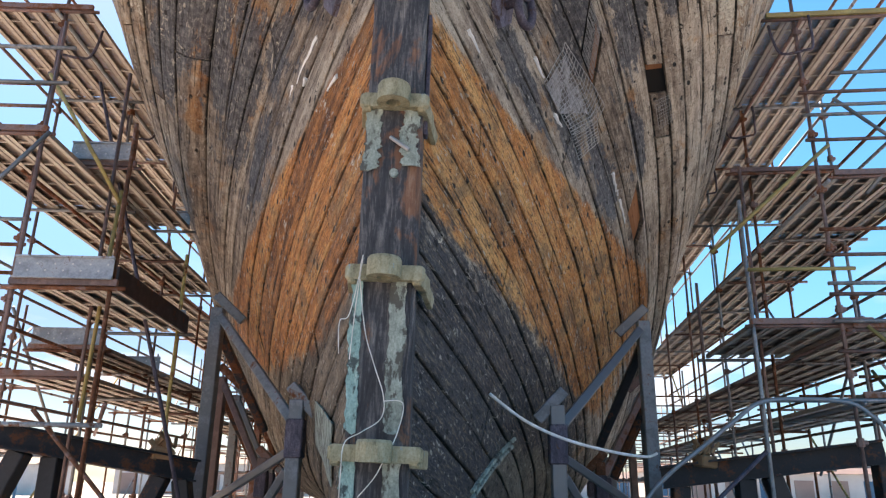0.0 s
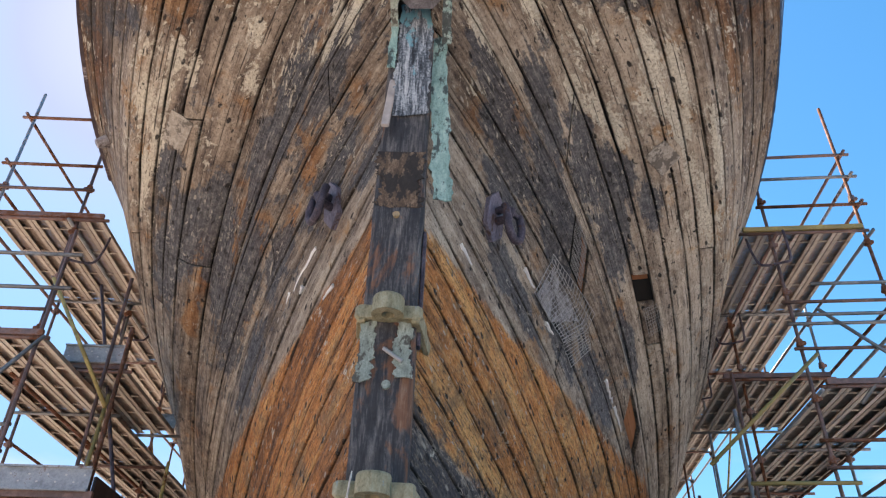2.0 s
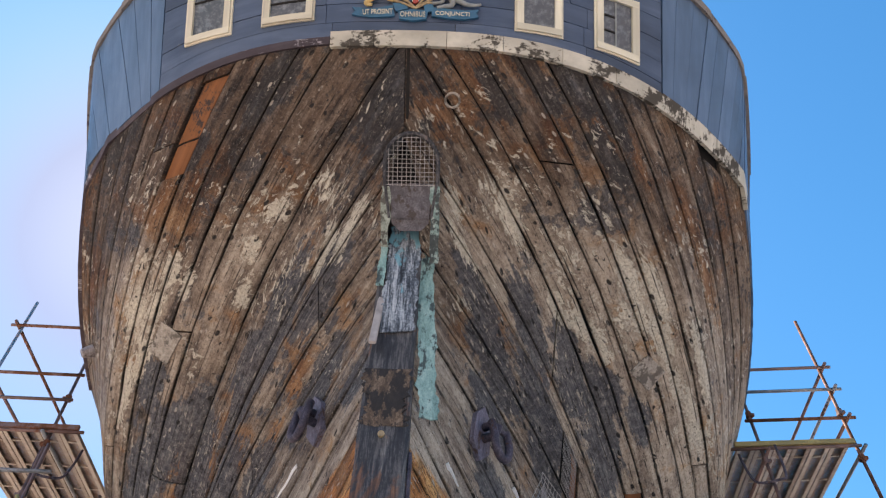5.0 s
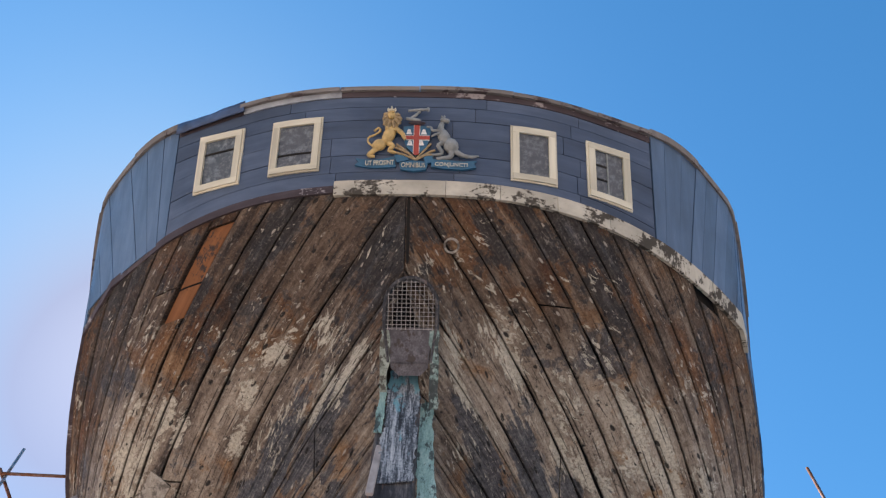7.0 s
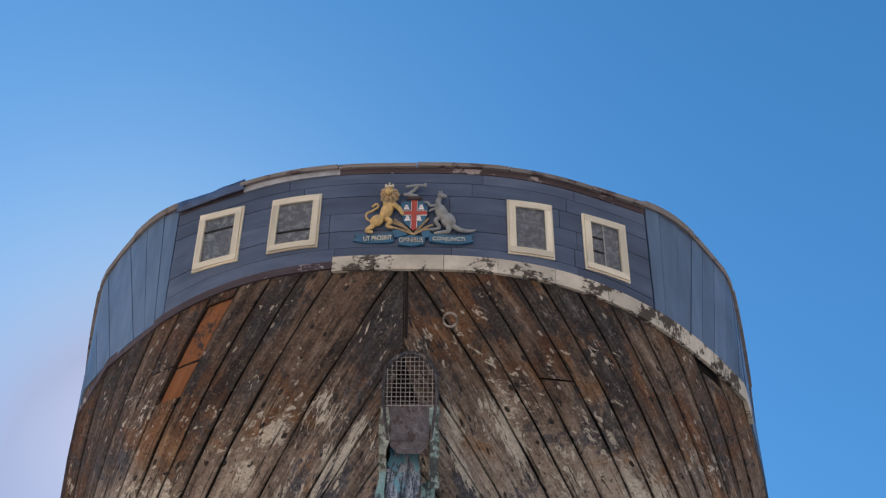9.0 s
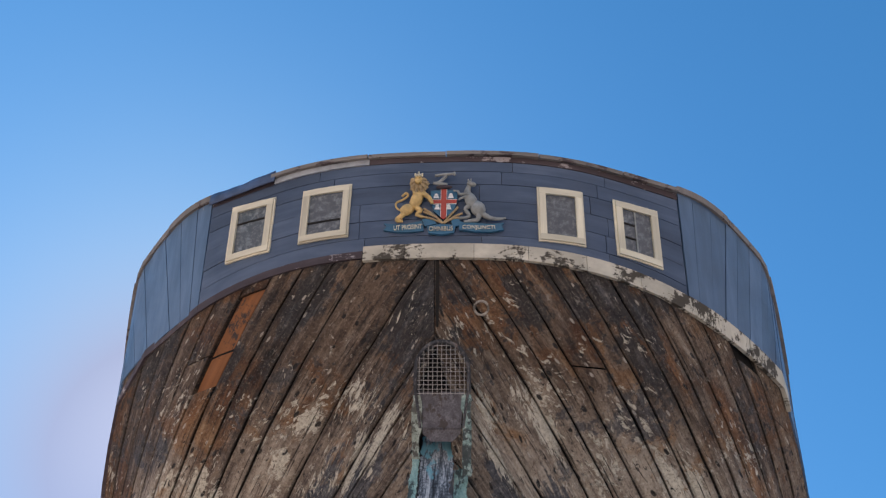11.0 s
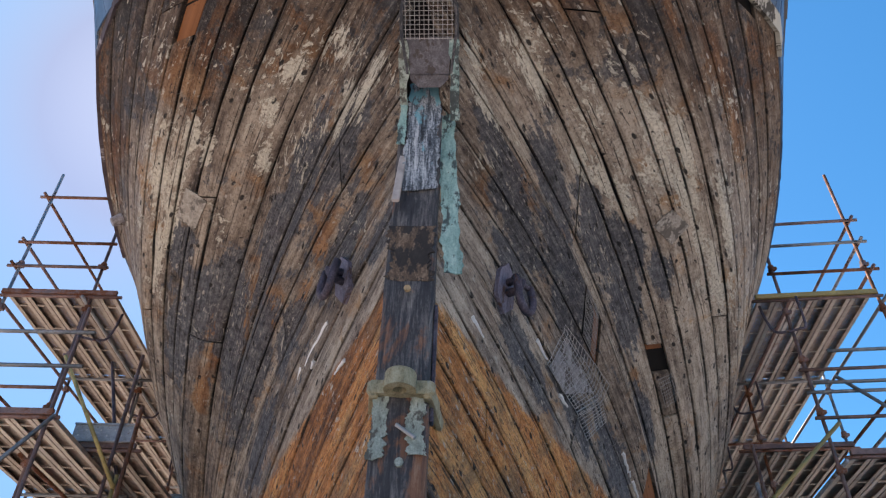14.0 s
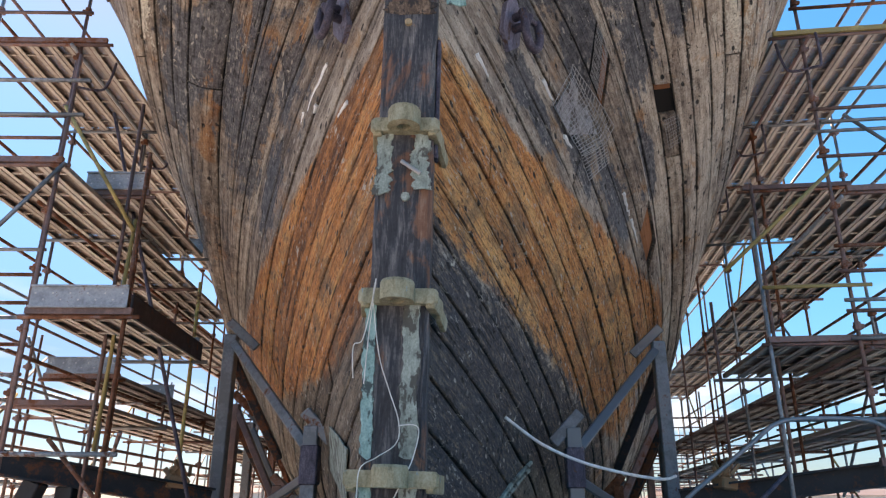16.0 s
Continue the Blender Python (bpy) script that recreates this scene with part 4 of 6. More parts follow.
# ---- metal sheathing left on the post ----
def sheet(name, outline, z0, z1, x0, x1, y_off, material, label, ragged=0.022, curl=0.0, seed=0, parent=None):
    """A thin torn sheet on the after face of the post."""
    s = Shape()
    n = 48
    for layer in (0, 1):
        for i in range(n + 1):
            z = z0 + (z1 - z0) * i / n
            for j in range(4):
                w = j / 3
                jag = ragged * (noise.noise((seed, z * 4, j * 9.0)) + 0.7 * noise.noise((seed, z * 23, j * 5.0)) + 0.5 * noise.noise((seed, z * 61, j * 3.0))) if j in (0, 3) else 0
                x = x0 + (x1 - x0) * w + jag + outline * (z - z0)
                zz = z + (0.05 * noise.noise((x * 14, seed, i)) if i in (0, n) else 0)
                s.v.append((x, post_y(zz) - y_off - (0.012 if layer else 0.0) - curl * (1 - i / n) ** 2 + 0.008 * noise.noise((x * 6, zz * 5, seed)), zz))
                s.uv.append((x, z))
    m = (n + 1) * 4
    for i in range(n):
        for j in range(3):
            q = (i * 4 + j, i * 4 + j + 1, i * 4 + j + 5, i * 4 + j + 4)
            s.f.append(tuple(k + m for k in q))
            s.f.append(q[::-1])
        for j in (0, 3):
            s.f.append((i * 4 + j, i * 4 + 4 + j, i * 4 + 4 + j + m, i * 4 + j + m))
    for i in (0, n):
        for j in range(3):
            s.f.append((i * 4 + j, i * 4 + j + 1, i * 4 + j + 1 + m, i * 4 + j + m))
    return part(name, s, material, parent or ship, label)


sheet("copper_sheath", 0.0, 0.1, 1.76, -0.235, -0.14, 0.012, MAT_VERDI, "strip of green verdigris copper sheathing", seed=1)
sheet("copper_sheath", 0.0, 0.1, 1.76, 0.06, 0.185, 0.012, MAT_VERDI_GREY, "strip of grey-green copper sheathing", seed=2)
sheet("copper_sheath", -0.01, 1.94, 3.04, -0.235, -0.15, 0.012, MAT_VERDI, "strip of green verdigris copper sheathing", seed=3)
sheet("copper_sheath", 0.0, 1.94, 3.04, 0.045, 0.165, 0.016, MAT_VERDI_GREY, "strip of grey-green copper sheathing", seed=4)
sheet("copper_sheath", 0.0, 3.86, 4.36, -0.215, -0.1, 0.012, MAT_VERDI_GREY, "torn strip of grey-green copper sheathing", 0.045, 0.03, seed=5)
sheet("copper_sheath", 0.0, 3.9, 4.36, 0.07, 0.2, 0.012, MAT_VERDI_GREY, "torn strip of grey-green copper sheathing", 0.045, 0.02, seed=6)
sheet("copper_sheath", 0.0, 6.95, 7.62, -0.215, -0.14, 0.03, MAT_VERDI, "narrow strip of grey-green copper sheathing", seed=7)
sheet("copper_sheath", -0.065, 5.5, 7.62, 0.29, 0.46, -0.10, MAT_VERDI, "long torn strip of turquoise copper sheathing hanging loose", 0.04, 0.10, seed=8)
sheet("copper_sheath", 0.0, 6.4, 7.80, -0.13, 0.2, 0.012, streaked_patina(), "pale blue patch of copper sheathing on the head of the post", 0.05, seed=9)
sheet("torn_wood", 0.0, 5.42, 5.98, -0.19, 0.19, 0.018, patina("torn_brown_fibres", (0.03, 0.02, 0.014), (0.11, 0.07, 0.045), (0.26, 0.18, 0.12), (0.018, 0.016, 0.015), 0.47), "torn brown fibres where the face of the post has split away", 0.08, -0.02, seed=12)
s = Shape().box((-0.155, post_y(6.6) - 0.03, 6.6), (0.07, 0.04, 0.82), pose(0, 0, 0, -6, 2, 0), 0.008)
part("timber_batten", s, plain("bleached_batten", (0.42, 0.37, 0.34), 0.8), ship, "bleached batten nailed on the post")
s = Shape().box((0.235, post_y(4.75) + 0.16, 4.75), (0.03, 0.11, 1.05), pose(0, 0, 0, 5, 0, 0), 0.006)
part("iron_strap", s, MAT_IRON, ship, "rusty purple-grey iron strap beside the post")
s = Shape().tube((0.02, post_y(3.85) - 0.03, 3.85), (0.02, post_y(3.85) + 0.02, 3.85), 0.035, 10)
part("bolt_head", s, MAT_VERDI_GREY, ship)
s = Shape().tube((-0.01, post_y(5.34) - 0.03, 5.34), (-0.01, post_y(5.34) + 0.02, 5.34), 0.03, 10)
part("bolt_head", s, MAT_MANE, ship, "pale wooden plug in the post")
s = Shape().tube((-0.02, post_y(4.1) - 0.04, 4.13), (0.13, post_y(4.1) - 0.05, 4.02), 0.016, 7)
part("iron_pin", s, MAT_MESH, ship)

# ---- transom ----
def panel(name, corners, material, parent, lift, thick, label="", seg=(6, 2), uv_along=True, lean=(0.0, 0.0)):
    """A board on the transom given by x0, x1, h0, h1, with thickness; it follows the curve of the stern."""
    x0, x1, h0, h1 = corners
    s = Shape()
    nx, nh = seg
    for d in (lift, lift - thick):
        for i in range(nx + 1):
            for j in range(nh + 1):
                x, h = x0 + (x1 - x0) * i / nx, h0 + (h1 - h0) * j / nh
                h += lean[1] * (x - lean[0])
                p = Vector(transom(x, h)) + transom_out(x) * d
                s.v.append(tuple(p))
                s.uv.append((x, h) if uv_along else (h, x))
    m = (nx + 1) * (nh + 1)
    w = nh + 1
    for i in range(nx):
        for j in range(nh):
            q = (i * w + j, (i + 1) * w + j, (i + 1) * w + j + 1, i * w + j + 1)
            s.f.append(q)
            s.f.append(tuple(k + m for k in q[::-1]))
    edge = [i * w for i in range(nx + 1)] + [nx * w + j for j in range(1, w)] + [i * w + nh for i in range(nx - 1, -1, -1)] + [j for j in range(nh - 1, 0, -1)]
    for a, b in zip(edge, edge[1:] + edge[:1]):
        s.f.append((b, a, a + m, b + m))
    return part(name, s, material, parent, label)


def transom_out(x):
    """The outward direction of the transom at x."""
    a = Vector(transom(x + 0.02, 0.5)) - Vector(transom(x - 0.02, 0.5))
    b = Vector(transom(x, 0.6)) - Vector(transom(x, 0.4))
    n = a.cross(b).normalized()
    return n if n.y < 0 else -n


FLAT = 2.75
# horizontal boards across the middle, each row in a few lengths
rnd = random.Random(11)
ROWS_H = [0.0, 0.14, 0.30, 0.47, 0.64, 0.77, 0.87]
for r, (h0, h1) in enumerate(zip(ROWS_H, ROWS_H[1:])):
    cuts = [-FLAT, *sorted((rnd.uniform(-1.0, -0.5) - 0.1 * r, 0.06 + 0.8 * rnd.random(), rnd.uniform(1.7, 1.9))), FLAT]
    for a, b in zip(cuts, cuts[1:]):
        panel("transom_board", (a + 0.003, b - 0.003, h0 + 0.0022, h1 - 0.0022), MAT_BLUE, ship, 0.01 + rnd.uniform(-0.003, 0.003), 0.05, seg=(8, 1))
panel("transom_lining", (-FLAT - 0.1, FLAT + 0.1, -0.02, 0.91), MAT_SEAM, ship, -0.035, 0.03, seg=(24, 4))


def quarter(t, h):
    """A point of the quarter, where the transom turns into the ship's side."""
    p = hull(1.0, t)
    k = smooth_step(t, 0.0, 0.16)
    return (p[0] + 0.13 * k * h, p[1] - 0.98 * (1 - 0.8 * k) * h, p[2] + h)


def side_point(q, h):
    """Along the stern from the corner of the flat middle (q = 0) forward; q in metres, roughly."""
    if q < 1.10:
        return transom(FLAT + q, h)
    return quarter(min(1.0, (q - 1.10) / 21.0), h)


def stave(q0, q1, sx, h0, h1, lift, material, name="quarter_stave", label=""):
    s = Shape()
    n, w = (2, 5) if q1 - q0 < 0.5 else (8, 5)
    for inner in (0, 1):
        for i in range(n + 1):
            for j in range(w + 1):
                q, h = q0 + (q1 - q0) * i / n, h0 + (h1 - h0) * j / w
                if q1 - q0 < 0.5:                                  # staves rake forward to their heads
                    q = max(0.005, q + (0.34 if sx < 0 else 0.20) * (h - 0.45) * min(1.0, q / 0.5))
                p = Vector(side_point(q, h))
                a = Vector(side_point(q + 0.03, h)) - Vector(side_point(max(0.0, q - 0.03), h))
                b = Vector(side_point(q, h + 0.05)) - Vector(side_point(q, h - 0.05))
                o = a.cross(b).normalized()
                if o.x < 0:
                    o = -o
                p += o * (lift - 0.05 * inner)
                s.v.append((p.x * sx, p.y, p.z))
                s.uv.append((h, q))
    m = (n + 1) * (w + 1)
    for i in range(n):
        for j in range(w):
            k = (i * (w + 1) + j, (i + 1) * (w + 1) + j, (i + 1) * (w + 1) + j + 1, i * (w + 1) + j + 1)
            k = k if sx > 0 else k[::-1]
            s.f.append(k)
            s.f.append(tuple(x + m for x in k[::-1]))
    edge = [i * (w + 1) for i in range(n + 1)] + [n * (w + 1) + j for j in range(1, w + 1)] + [i * (w + 1) + w for i in range(n - 1, -1, -1)] + [j for j in range(w - 1, 0, -1)]
    for a, b in zip(edge, edge[1:] + edge[:1]):
        s.f.append((b, a, a + m, b + m) if sx > 0 else (a, b, b + m, a + m))
    return part(name, s, material, ship, label)


for sx in (-1, 1):
    q = 0.01
    while q < 6.0:
        wide = rnd.uniform(0.14, 0.20)
        stave(q + 0.003, q + wide - 0.003, sx, -0.01, 0.942, 0.012 + rnd.uniform(-0.005, 0.006), MAT_STAVE)
        q += wide
    stave(q, 21.9, sx, 0.0, 0.945, 0.01, MAT_STAVE, "bulwark", "slate blue bulwark along the ship's side")
    stave(0.0, 21.9, sx, 0.02, 0.93, -0.05, MAT_SEAM, "quarter_lining")

# white moulding along the knuckle, broken into lengths; a thinner dark one on the other part
for a, b in ((-0.78, -0.33), (-0.325, 0.42), (0.425, 1.0), (1.005, 1.62), (1.625, 2.2), (2.205, FLAT)):
    panel("moulding", (a, b, -0.075, 0.055), MAT_MOULD, ship, 0.035, 0.06, "peeling white moulding under the transom", seg=(8, 2))
panel("moulding", (-FLAT, -0.79, -0.045, 0.02), MAT_FRIEZE, ship, 0.02, 0.05, "worn dark brown moulding", seg=(12, 1))
stave(0.0, 0.7, 1, -0.075, 0.06, 0.035, MAT_MOULD, "moulding", "peeling white moulding under the transom")
stave(0.71, 1.5, 1, -0.075, 0.06, 0.035, MAT_MOULD, "moulding", "peeling white moulding under the transom")
stave(0.0, 6.0, -1, -0.045, 0.02, 0.02, MAT_FRIEZE, "moulding", "worn dark brown moulding")
# rail: flaking board, bleached cap in lengths, a grey panel and a blue tarpaulin
panel("frieze_board", (-0.78, FLAT, 0.87, 0.921), MAT_FRIEZE, ship, 0.02, 0.05, "flaking red-brown board under the rail", seg=(16, 1))
panel("grey_panel", (-1.92, -0.78, 0.87, 0.94), plain("grey_sheet", (0.33, 0.36, 0.39), 0.5, 0.2), ship, 0.028, 0.05, "plain grey sheet patched under the rail", seg=(8, 1))
panel("frieze_board", (-FLAT, -1.92, 0.87, 0.918), MAT_FRIEZE, ship, 0.012, 0.05, "flaking red-brown board under the rail", seg=(8, 1))
for k, (a, b) in enumerate(((-FLAT, -1.96), (-1.95, -0.8), (-0.79, 0.1), (0.11, 1.15), (1.16, 2.1), (2.11, FLAT))):
    panel("rail_cap", (a, b, 0.922, 0.958), MAT_RAIL, ship, 0.06 + 0.012 * (k % 2), 0.3, "bleached brown rail cap, split and lifting", seg=(8, 1))
for sx in (-1, 1):
    for k, (a, b) in enumerate(((0.0, 0.62), (0.63, 1.3), (1.31, 2.6), (2.61, 6.5), (6.51, 21.8))):
        stave(a, b, sx, 0.932, 0.984, 0.05 - 0.012 * (k % 2), MAT_RAIL, "rail_cap")
s = Shape()
nx = 14
for layer in (0, 1):
    for i in range(nx + 1):
        for j in range(4):
            x = -2.75 + 0.85 * i / nx
            h = 0.88 + 0.03 * j + 0.02 * noise.noise((x * 5, j, 0)) * (j > 0)
            p = Vector(transom(x, h)) + transom_out(x) * (0.07 - 0.012 * layer + 0.02 * noise.noise((x * 4, j * 0.8, 2)))
            s.v.append(tuple(p))
            s.uv.append((x, h))
m = (nx + 1) * 4
for i in range(nx):
    for j in range(3):
        q = (i * 4 + j, i * 4 + 4 + j, i * 4 + 5 + j, i * 4 + 1 + j)
        s.f += [q, tuple(k + m for k in q[::-1])]
    s.f += [(i * 4, i * 4 + m, i * 4 + 4 + m, i * 4 + 4), (i * 4 + 3, i * 4 + 7, i * 4 + 7 + m, i * 4 + 3 + m)]
part("tarpaulin", s, MAT_TARP, ship, "crumpled dark blue tarpaulin over the rail", smooth=True)


# ---- stern windows ----
def stern_window(x0, x1, h0, h1, bars, slope=0.0):
    """Cream frame of four members, a sash, a dusty pane with painted reflection and glazing bars."""
    w = 0.072
    lean = ((x0 + x1) / 2, slope)          # the windows follow the sheer
    hh = w * 0.72
    fr = panel("window", (x0, x1, h0, h0 + hh), MAT_CREAM, ship, 0.05, 0.06, "cream painted stern window with a dusty pane and painted reflection", seg=(3, 1), lean=lean)
    panel("frame_top", (x0, x1, h1 - hh, h1), MAT_CREAM, fr, 0.05, 0.06, seg=(3, 1), lean=lean)
    panel("frame_side", (x0, x0 + w, h0 + hh, h1 - hh), MAT_CREAM, fr, 0.048, 0.06, seg=(1, 2), lean=lean, uv_along=False)
    panel("frame_side", (x1 - w, x1, h0 + hh, h1 - hh), MAT_CREAM, fr, 0.048, 0.06, seg=(1, 2), lean=lean, uv_along=False)
    panel("outer_bead", (x0 - 0.02, x1 + 0.02, h0 - 0.014, h0 - 0.001), MAT_CREAM, fr, 0.03, 0.03, seg=(3, 1), lean=lean)
    panel("outer_bead", (x0 - 0.02, x1 + 0.02, h1 + 0.001, h1 + 0.014), MAT_CREAM, fr, 0.03, 0.03, seg=(3, 1), lean=lean)
    panel("outer_bead", (x0 - 0.02, x0 - 0.001, h0, h1), MAT_CREAM, fr, 0.03, 0.03, seg=(1, 2), lean=lean, uv_along=False)
    panel("outer_bead", (x1 + 0.001, x1 + 0.02, h0, h1), MAT_CREAM, fr, 0.03, 0.03, seg=(1, 2), lean=lean, uv_along=False)
    panel("pane", (x0 + w, x1 - w, h0 + hh, h1 - hh), MAT_GLASS, fr, 0.02, 0.006, "dusty dark window pane with a painted reflection", seg=(2, 2), lean=lean)
    for kind, at, a, b in bars:
        if kind == "h":
            panel("glazing_bar", (x0 + w + a * (x1 - x0 - 2 * w), x0 + w + b * (x1 - x0 - 2 * w), at * (h1 - h0) + h0 - 0.007, at * (h1 - h0) + h0 + 0.007), MAT_SEAM, fr, 0.03, 0.02, seg=(2, 1), lean=lean)
        else:
            panel("glazing_bar", (x0 + at * (x1 - x0) - 0.009, x0 + at * (x1 - x0) + 0.009, h0 + hh, h1 - hh), MAT_GREYPAINT, fr, 0.031, 0.02, seg=(1, 2), lean=lean)


stern_window(-2.42, -1.90, 0.24, 0.74, (("h", 0.66, 0, 1),), -0.10)
stern_window(-1.52, -0.985, 0.19, 0.68, (("h", 0.34, 0, 1),), -0.02)
stern_window(1.14, 1.61, 0.145, 0.635, (), 0.04)
stern_window(1.99, 2.46, 0.175, 0.665, (("v", 0.46, 0, 1), ("h", 0.36, 0, 0.46), ("h", 0.62, 0, 0.46)), 0.05)


# ---- the yard ----
s = Shape()
s.add([(-1500, -1500, 0), (1500, -1500, 0), (1500, 1500, 0), (-1500, 1500, 0)], [(0, 1, 2, 3)])
tagged(part("ground", s, MAT_GROUND), label="pale concrete yard ground", category="ground", kind="structure")

# keel blocks under the ship
for k in range(9):
    s = Shape().box((0, 0, 0.05), (1.1, 0.32, 0.16), bevel=0.012).box((0, 0, -0.03 + 0.0), (1.3, 0.36, 0.08))
    ob = part("keel_block", s, MAT_TIMBER)
    ob.location = (0.03, 6.4 + k * 4.4, 0.07)
    tagged(ob, label="heavy timber keel block under the ship", category="block", group="keel blocks")


def perforated():
    """Rusty perforated sheet; its flanges are lightened to paint in the ground bounce."""
    n = Nodes("perforated_deck_steel", 0.6, 0.3)
    a = n.noise(n.obj, 5.5, 6.0, 0.65)
    f = n.noise(n.obj, 40.0, 4.0, 0.6)
    r = n.random()
    t = n.m('ADD', n.m('ADD', n.m('MULTIPLY', a, 0.7), n.m('MULTIPLY', f, 0.3)), n.m('MULTIPLY', n.m('SUBTRACT', r, 0.5), 0.5))
    sheet_col = n.ramp(t, (0.2, (0.17, 0.13, 0.11)), (0.45, (0.36, 0.29, 0.245)), (0.65, (0.48, 0.41, 0.35)), (0.85, (0.30, 0.17, 0.12)))
    flange = n.ramp(t, (0.2, (0.30, 0.25, 0.21)), (0.5, (0.54, 0.48, 0.41)), (0.7, (0.64, 0.60, 0.54)), (0.88, (0.36, 0.22, 0.16)))
    sep = n.t.nodes.new("ShaderNodeSeparateXYZ")
    n.put(sep.inputs[0], n.obj)
    # lower faces take the paler tone, ground light put into the colour
    col = n.mix(n.step(sep.outputs[2], -0.052, -0.05, 1.0, 0.0), sheet_col, flange)
    d = n.cells(n.scaled(n.obj, 36.0, 28.0, 0.0), 1.0, 0.0)
    flat = n.step(n.m('ABSOLUTE', sep.outputs[0]), 0.064, 0.066)
    n.put(n.b.inputs["Alpha"], n.m('MAXIMUM', n.step(d, 0.20, 0.24), flat))
    return n.finish(col, None, a, 0.2, 0.004)


MAT_PERF = perforated()
BAY = 2.4


def deck_board_mesh():
    """A steel scaffold board: folded edges, a pressed rib and cross stiffeners under a perforated skin."""
    skin = Shape()
    x = 0.118
    prof = ((-0.066, -0.058), (-x, -0.058), (-x, 0.0), (x, 0.0), (x, -0.058), (0.066, -0.058))
    inn = ((-0.066, -0.053), (-x + 0.005, -0.053), (-x + 0.005, -0.006), (x - 0.005, -0.006), (x - 0.005, -0.053), (0.066, -0.053))
    for y in (-BAY / 2 + 0.01, BAY / 2 - 0.01):
        skin.v += [(a, y, b) for a, b in prof] + [(a, y, b) for a, b in inn]
    skin.uv = [(p[0], p[1]) for p in skin.v]
    for i in range(5):
        skin.f += [(i, i + 1, i + 13, i + 12), (i + 7, i + 6, i + 18, i + 19)]
    for o in (0, 5):
        skin.f.append((o, o + 12, o + 18, o + 6))
    for k in range(4):
        skin.box((0, -BAY / 2 + 0.3 + k * 0.6, -0.045), (0.2, 0.025, 0.022))
    return skin


BOARD = part("deck_board", deck_board_mesh(), MAT_PERF)
BOARD_DATA = BOARD.data
bpy.data.objects.remove(BOARD)
COUPLER = part("coupler", Shape().tube((0, 0, -0.045), (0, 0, 0.045), 0.044, 8).box((0.05, 0, 0), (0.05, 0.05, 0.05), bevel=0.008).box((0, 0.05, 0), (0.05, 0.05, 0.05), bevel=0.008), MAT_RUST)
COUPLER_DATA = COUPLER.data
bpy.data.objects.remove(COUPLER)


def scaffolding(sx, origin, turn, label):
    """One side's scaffolding; its own frame has x outward from the ship and y forward."""
    base = empty("scaffolding", pose(origin[0], origin[1], 0, 0, 0, turn) @ Matrix.Translation((-origin[0], -origin[1], 0)) @ Matrix.Diagonal((sx, 1, 1, 1)), label=label, category="scaffolding", group="scaffolding beside the ship")
    return base


def tube_part(base, name, p, q, material, r=0.0242):
    return part(name, Shape().tube(p, q, r, 8), material, base, smooth=True)


def platform(base, x0, boards, y0, bays, z, toe=None, bearer=False):
    for b in range(bays):
        for k in range(boards):
            ob = same_part("deck_board", BOARD_DATA, base, pose(x0 + 0.12 + 0.252 * k, y0 + BAY * (b + 0.5), z))
    w = 0.252 * boards
    part("end_bearer", Shape().box((x0 + w / 2, y0 - 0.02, z - 0.03), (w + 0.1, 0.05, 0.07), bevel=0.006), MAT_YELLOW if bearer else MAT_RUST, base)
    for b in range(bays + 1):
        tube_part(base, "transom_tube", (x0 - 0.12, y0 + BAY * b, z - 0.085), (x0 + w + 0.12, y0 + BAY * b, z - 0.085), MAT_RUST if b % 2 == 0 else MAT_GALV)
    if toe:
        for k in (0, 1):
            y = y0 - 0.06 if k == 0 else y0 + BAY - 0.05
            s = Shape().box((x0 + w / 2, y, z + 0.115), (w, 0.012, 0.2)).box((x0 + w / 2, y - 0.012, z + 0.225), (w, 0.04, 0.02)).box((x0 + w / 2, y - 0.012, z + 0.005), (w, 0.04, 0.02))
            board = part("toe_board", s, MAT_DECK_PALE, base, "galvanised punched toe board")
            for i in range(int(w / 0.09)):
                for j in range(2):
                    if (i + j) % 2:
                        part("punched_hole", Shape().tube((x0 + 0.06 + i * 0.09, y - 0.0075, z + 0.08 + j * 0.07), (x0 + 0.06 + i * 0.09, y + 0.0075, z + 0.08 + j * 0.07), 0.011, 6), MAT_FAR, board)
        if 3.5 < z < 4.0:
            part("side_board", Shape().box((x0 - 0.02, y0 + BAY / 2, z + 0.04), (0.03, BAY, 0.24), bevel=0.006), MAT_GIRDER, base, "dark steel side board")


def upright(base, x, y, z0, z1, material=None, couplers=()):
    tube_part(base, "standard", (x, y, z0), (x, y, z1), material or MAT_RUST)
    for z in couplers:
        same_part("coupler", COUPLER_DATA, base, pose(x, y, z))


LEVELS = (3.5, 5.3, 7.6)
label_s = "tall rusty tube scaffolding with steel board platforms"
right = scaffolding(1, (5.2, 8.2), -3.8, label_s + " along the ship")
left = scaffolding(-1, (-5.2, 8.0), 3.6, label_s + " running beside the hull")
# starboard side of the picture: three lifts
platform(right, 4.60, 6, 8.3, 7, 7.6, bearer=True)
platform(right, 4.6, 6, 10.5, 1, 6.36)
platform(right, 5.1, 5, 8.25, 7, 5.3)
platform(right, 3.98, 5, 8.4, 1, 3.5)
platform(right, 5.1, 5, 8.4, 7, 3.45)
platform(right, 5.1, 4, 8.4, 7, 2.65)
